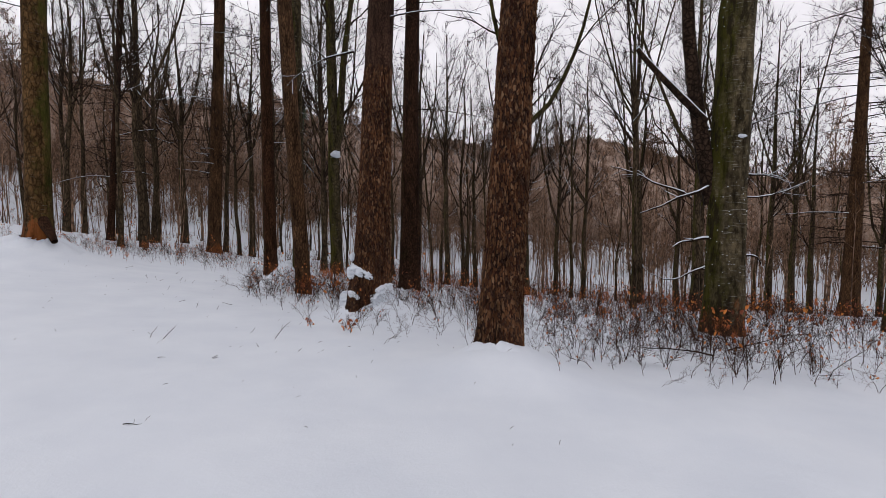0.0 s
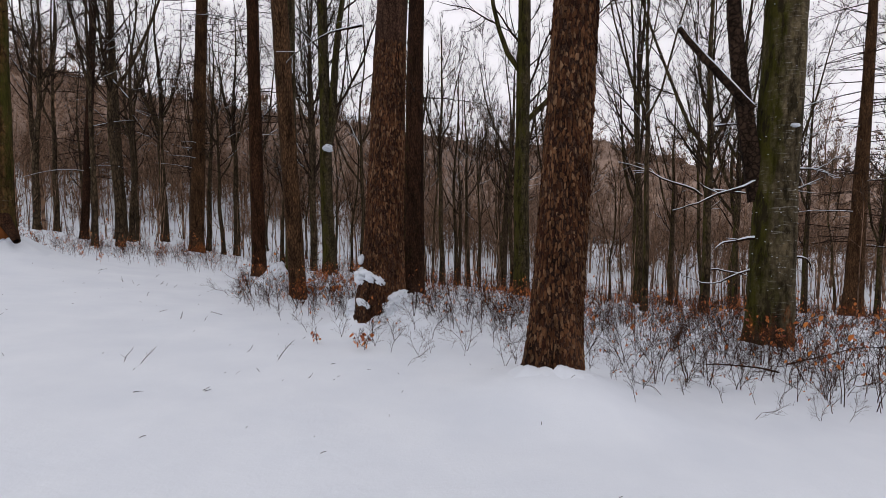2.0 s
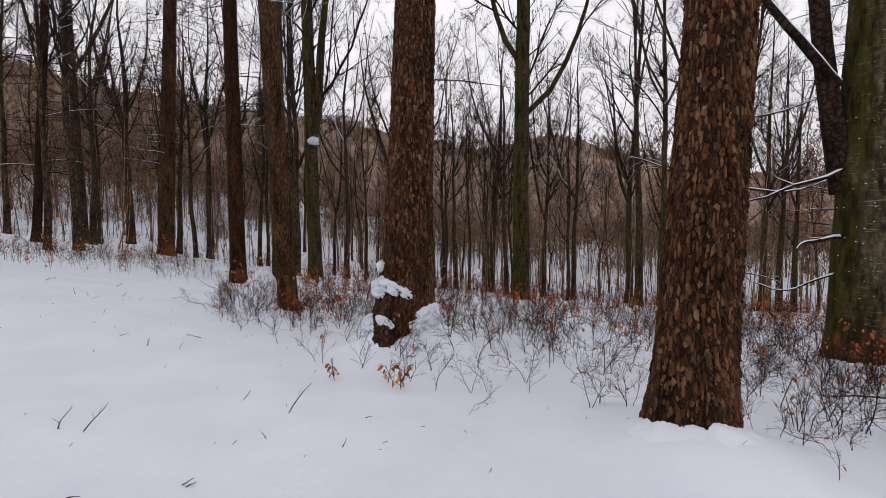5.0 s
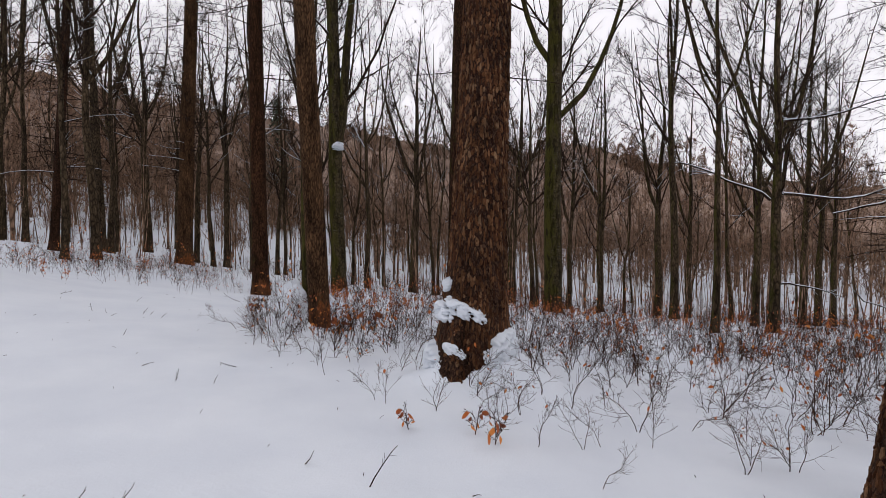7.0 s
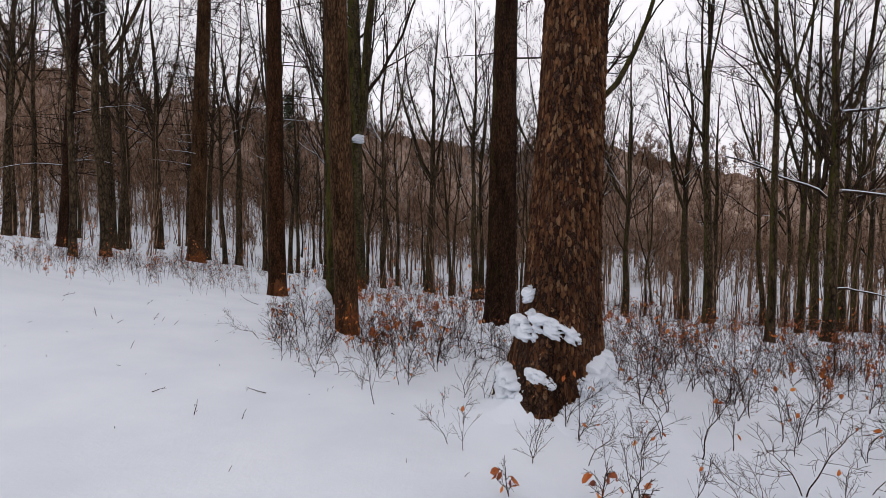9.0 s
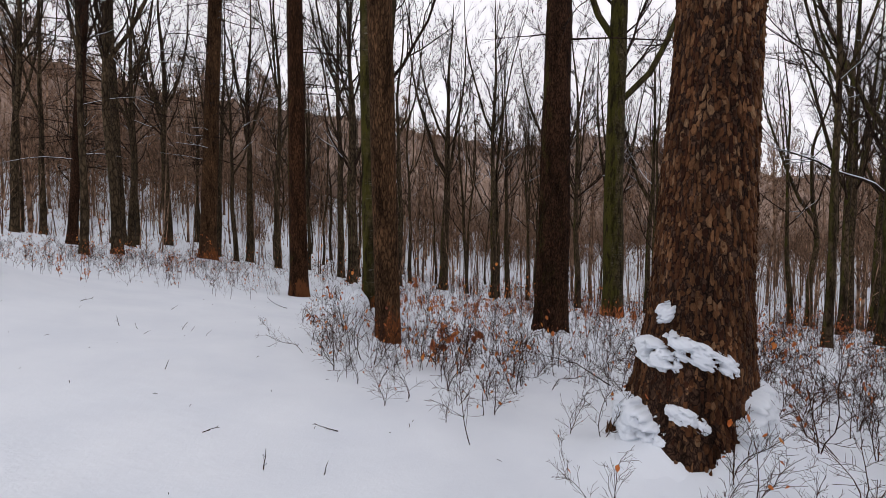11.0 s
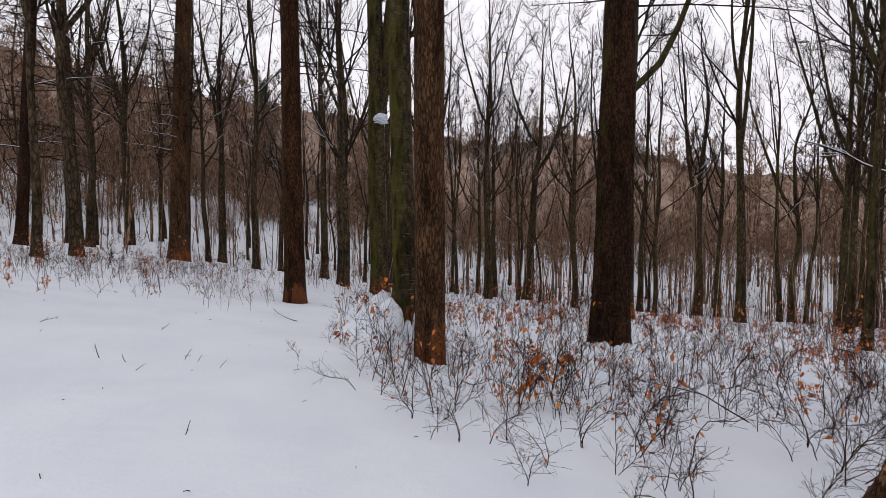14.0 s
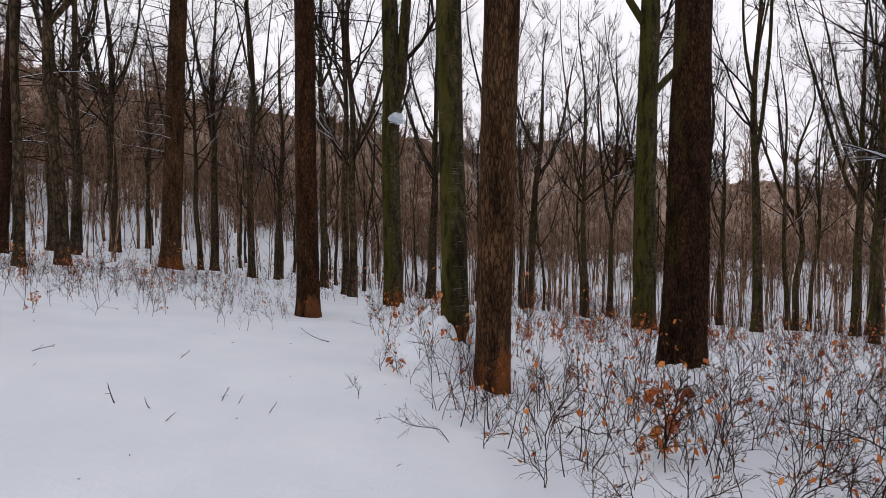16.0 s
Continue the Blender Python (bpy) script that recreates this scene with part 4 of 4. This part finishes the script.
# Single plants at the brush's rim.
for k, x, y, s, turn in ((12, -2.2, 7.52, 0.72, 20), (12, -1.5, 7.25, 1.0, 130), (12, -1.62, 7.45, 0.8, 250), (0, 1.38, 5.3, 0.5, 10), (1, -0.88, 6.6, 0.42, 140), (3, -2.54, 8.25, 0.5, 30), (5, -2.43, 8.15, 0.52, 220), (8, -1.94, 7.95, 0.55, 90),
                         (10, -3.2, 9.05, 0.75, 60), (4, -4.64, 10.85, 0.72, 200), (1, -5.15, 11.5, 0.6, 300), (9, -5.7, 13.5, 0.5, 15), (3, -5.9, 12.4, 0.45, 100)):
    plant(k, x, y, s, turn)
for k, x, y, s, turn in ((11, -3.2, 11.6, 0.6, 0), (12, -3.45, 11.4, 1.6, 120), (12, -3.0, 11.9, 1.7, 240), (12, -5.5, 13.45, 0.9, 40), (7, -5.44, 15.2, 0.45, 30), (7, -4.9, 11.9, 0.5, 200), (11, -0.6, 11.2, 0.5, 60), (6, -4.3, 10.4, 0.6, 160)):
    plant(k, x, y, s, turn)


def fallen_twig(x, y, length, turn, rise, r=0.005, side=3, seed=0, label="small dark fallen twig lying on the snow"):
    rng = np.random.default_rng(seed)
    g = Geo()
    p = grow(np.array([[0, 0, 0.004]]), np.array([[1, 0, rise]]), np.array([length]), 6, -0.02 * rise, 0.12, rng)
    rr = taper(np.array([r]), 6, 0.4)
    tubes(g, p, rr, 5)
    if side:
        s, d, l, rad = shoots(p, rr, side, 0.15, 45, 0.35, rng)
        d[:, 2] = np.abs(d[:, 2])
        tubes(g, grow(s, d, l, 3, 0, 0.15, rng), taper(rad, 3, 0.5), 3)
    ob = new("fallen_twig", g.mesh("fallen_twig", M_TWIG))
    ob.matrix_basis = pose(x, y, float(height(x, y)), 0, 0, turn)
    return tagged(ob, label, "twig", "twigs on the snow")


TWIGS = ((-2.43, 6.53, 0.30, 40, 1.6), (-3.75, 6.04, 0.2, 60, 1.0), (-3.93, 6.05, 0.16, 100, 1.2), (-2.43, 3.39, 0.13, 10, 0.2), (-4.25, 9.1, 0.2, 170, 0.25), (-2.9, 6.8, 0.10, 30, 0.6),
         (-7.77, 11.9, 0.22, 130, 0.5), (-7.26, 11.6, 0.10, 80, 0.3), (-6.6, 11.9, 0.11, 60, 1.5), (-6.9, 12.1, 0.08, 50, 1.2), (-6.5, 15.2, 0.5, 170, 0.1), (-5.2, 8.9, 0.12, 20, 0.2),
         (-3.3, 5.2, 0.08, 10, 0.1), (-1.9, 5.9, 0.1, 70, 0.3), (-7.9, 13.4, 0.13, 20, 0.8), (-6.2, 10.2, 0.1, 70, 1.2), (-9.1, 13.0, 0.2, 10, 0.4),
         (-2.74, 5.37, 0.06, 30, 0.2), (-4.58, 8.4, 0.13, 110, 0.8), (-4.2, 8.39, 0.09, 70, 1.5), (-2.47, 6.02, 0.08, 120, 0.3), (-2.77, 5.39, 0.07, 20, 0.2), (-1.78, 6.44, 0.06, 0, 0.2), (-7.48, 11.83, 0.1, 150, 0.3), (-7.05, 12.14, 0.13, 60, 1.3))
for i, (x, y, l, turn, rise) in enumerate(TWIGS):
    fallen_twig(x, y, l, turn, rise, 0.0035 + 0.006 * l, 3 if l > 0.11 else 0, 900 + i)
crumbs = Geo()
bits = 150
bx, by = sow.uniform(-10, 1, bits), sow.uniform(3.0, 15, bits)
keep = by < np.minimum(edge(bx), 15) + 0.5
bx, by = bx[keep], by[keep]
ba, bl = sow.uniform(0, 6.28, len(bx)), sow.uniform(0.012, 0.05, len(bx))
b0 = np.stack([bx, by, height(bx, by) + 0.008], -1)
b1 = b0 + np.stack([np.cos(ba) * bl, np.sin(ba) * bl, sow.uniform(0.004, 0.03, len(bx))], -1)
tubes(crumbs, np.stack([b0, (b0 + b1) / 2 + [0, 0, 0.004], b1], 1), np.full((len(bx), 3), 0.0022), 4)
tagged(new("needle_litter", crumbs.mesh("needle_litter", M_TWIG)), "tiny dark twig ends and needles strewn on the snow", "litter", kind="stuff")
fallen_twig(4.4, 7.3, 1.3, 190, 0.3, 0.013, 5, 950, "dark crooked dead branch lying in the brush")
fallen_twig(5.0, 7.9, 1.5, 340, 0.25, 0.012, 5, 951, "dark crooked dead branch lying in the brush")
fallen_twig(-1.2, 11.2, 1.2, 150, 0.4, 0.008, 5, 952, "dark crooked dead branch lying in the brush")


# ---- snow on the trunks ----
def snow_patch(x, y, r, ang, z, wide, tall, thick, seed, slope=0.0):
    """A lump of snow stuck to a trunk of radius r: ragged outline, thickest at its lower middle."""
    g = Geo()
    na, nz = 64, 40
    u, v = np.meshgrid(np.linspace(-1, 1, na), np.linspace(-1, 1, nz))
    f = np.array([noise.fractal((a * 3.0 * wide / 0.5 + seed, b * 2.6 * tall / 0.3, seed * 0.7), 0.6, 2.3, 6) for a, b in zip(u.ravel(), v.ravel())]).reshape(u.shape)
    t = 0.8 - u * u - v * v * 1.1 + 1.3 * f * (1 - np.maximum(u * u, v * v))
    rad = r - 0.03 + (thick + 0.03) * np.clip(t, 0, 1) ** 0.3 - 0.02 * (t < 0)
    a = radians(ang) + u * wide / 2 / r
    zz = z + v * tall / 2 + slope * u * wide / 2 - 0.25 * thick * np.clip(t, 0, 1)
    i = np.arange(na * nz).reshape(nz, na)
    faces = np.stack([i[:-1, :-1], i[:-1, 1:], i[1:, 1:], i[1:, :-1]], -1).reshape(-1, 4)
    faces = faces[(t.ravel()[faces] > 0).any(1)]
    used = np.unique(faces)
    g.add(np.stack([rad * np.cos(a), rad * np.sin(a), zz], -1).reshape(-1, 3)[used], np.searchsorted(used, faces))
    ob = new("snow_clump", g.mesh("snow_clump", M_SNOW))
    ob.location = (x, y, 0)
    return tagged(ob, "clump of snow stuck to the bark of a trunk", "snow")


for i, (ang, z, wide, tall, thick, r, slope) in enumerate(((-150, 0.96, 0.16, 0.20, 0.04, 0.35, 0.3), (-160, 0.64, 0.50, 0.24, 0.05, 0.385, -0.2), (-110, 0.68, 0.62, 0.22, 0.05, 0.385, -0.35), (-122, 0.24, 0.34, 0.17, 0.04, 0.465, -0.25),
                                                          (-48, 0.20, 0.60, 0.50, 0.10, 0.46, 0.3), (-172, 0.08, 0.60, 0.42, 0.10, 0.475, -0.1), (-142, 0.04, 0.42, 0.22, 0.07, 0.48, 0.0), (-18, 0.1, 0.5, 0.4, 0.10, 0.46, 0.0), (-75, 0.02, 0.3, 0.14, 0.05, 0.48, 0.0))):
    snow_patch(-1.46, 9.05, r + 0.02, ang, z, wide, tall, thick, 3.1 + 2.7 * i, slope)
snow_patch(-5.25, 22.6, 0.22, -90, 5.15, 0.55, 0.4, 0.12, 41)
snow_patch(-11.5, 12.95, 0.46, -100, 1.15, 0.8, 0.3, 0.1, 44)
snow_patch(-11.5, 12.95, 0.46, -20, 1.1, 0.6, 0.3, 0.1, 47)
snow_patch(5.71, 9.24, 0.42, -80, 3.3, 0.2, 0.08, 0.03, 51)


def snow_collar(x, y, r, wide, high, seed):
    """Snow banked unevenly round the foot of a trunk."""
    g = Geo()
    na, nr = 72, 10
    a = np.arange(na) * 2 * np.pi / na
    f = np.linspace(0, 1, nr)
    lump = np.array([noise.fractal((math.cos(b) * 1.6 + seed, math.sin(b) * 1.6, seed), 0.8, 2.1, 4) for b in a])
    fine = np.array([[noise.noise((math.cos(b) * 5 + seed, math.sin(b) * 5, q * 4)) for b in a] for q in f])
    rad = r * 0.92 + f[:, None] * wide * (1 + 0.35 * lump[None])
    px, py = x + rad * np.cos(a), y + rad * np.sin(a)
    z = height(px, py) + high * (1 + 1.3 * lump[None]) * (1 - f[:, None]) ** 1.5 * (0.55 + 0.45 * np.sin(np.minimum(1, f[:, None] * 5 + 0.25) * np.pi / 2)) + 0.025 * fine * (1 - f[:, None]) - 0.03 * f[:, None] ** 2
    i = np.arange(na * nr).reshape(nr, na)
    g.add(np.stack([px - x, py - y, z], -1), np.stack([i[:-1], np.roll(i[:-1], -1, 1), np.roll(i[1:], -1, 1), i[1:]], -1))
    ob = new("snow_bank", g.mesh("snow_bank", M_SNOW))
    ob.location = (x, y, 0)
    return tagged(ob, "snow banked unevenly round the foot of a trunk", "snow")


for i, (x, y, r, wide, high) in enumerate(((0.77, 5.89, 0.30, 0.32, 0.05), (-1.46, 9.05, 0.42, 0.55, 0.10), (-1.03, 14.5, 0.36, 0.6, 0.10), (5.71, 9.24, 0.42, 0.5, 0.06), (-4.25, 13.85, 0.27, 0.4, 0.04), (-4.66, 14.6, 0.27, 0.85, 0.45), (-11.5, 12.95, 0.46, 0.8, 0.12), (-5.38, 22.75, 0.3, 0.6, 0.12))):
    snow_collar(x, y, r, wide, high, 11.3 + 5.7 * i)
root_g = Geo()
tubes(root_g, np.array([[[0.2, -0.1, 0.55], [0.42, -0.2, 0.32], [0.62, -0.32, 0.14], [0.8, -0.42, -0.05]]]), np.array([[0.16, 0.13, 0.10, 0.08]]), 10)
part("root", root_g, M_DARK, left_tree, "dark bare root reaching into the snow")
# Dark stub added in place of the dark hollow between snow and trunk.
stub_g = Geo()
tubes(stub_g, np.array([[[-0.05, -0.1, 0.12], [-0.10, -0.28, 0.13], [-0.13, -0.42, 0.10], [-0.14, -0.5, 0.05]]]), np.array([[0.11, 0.10, 0.075, 0.03]]), 10)
part("root", stub_g, M_DARK, olive, "dark stub standing in for the dark hollow in the snow")
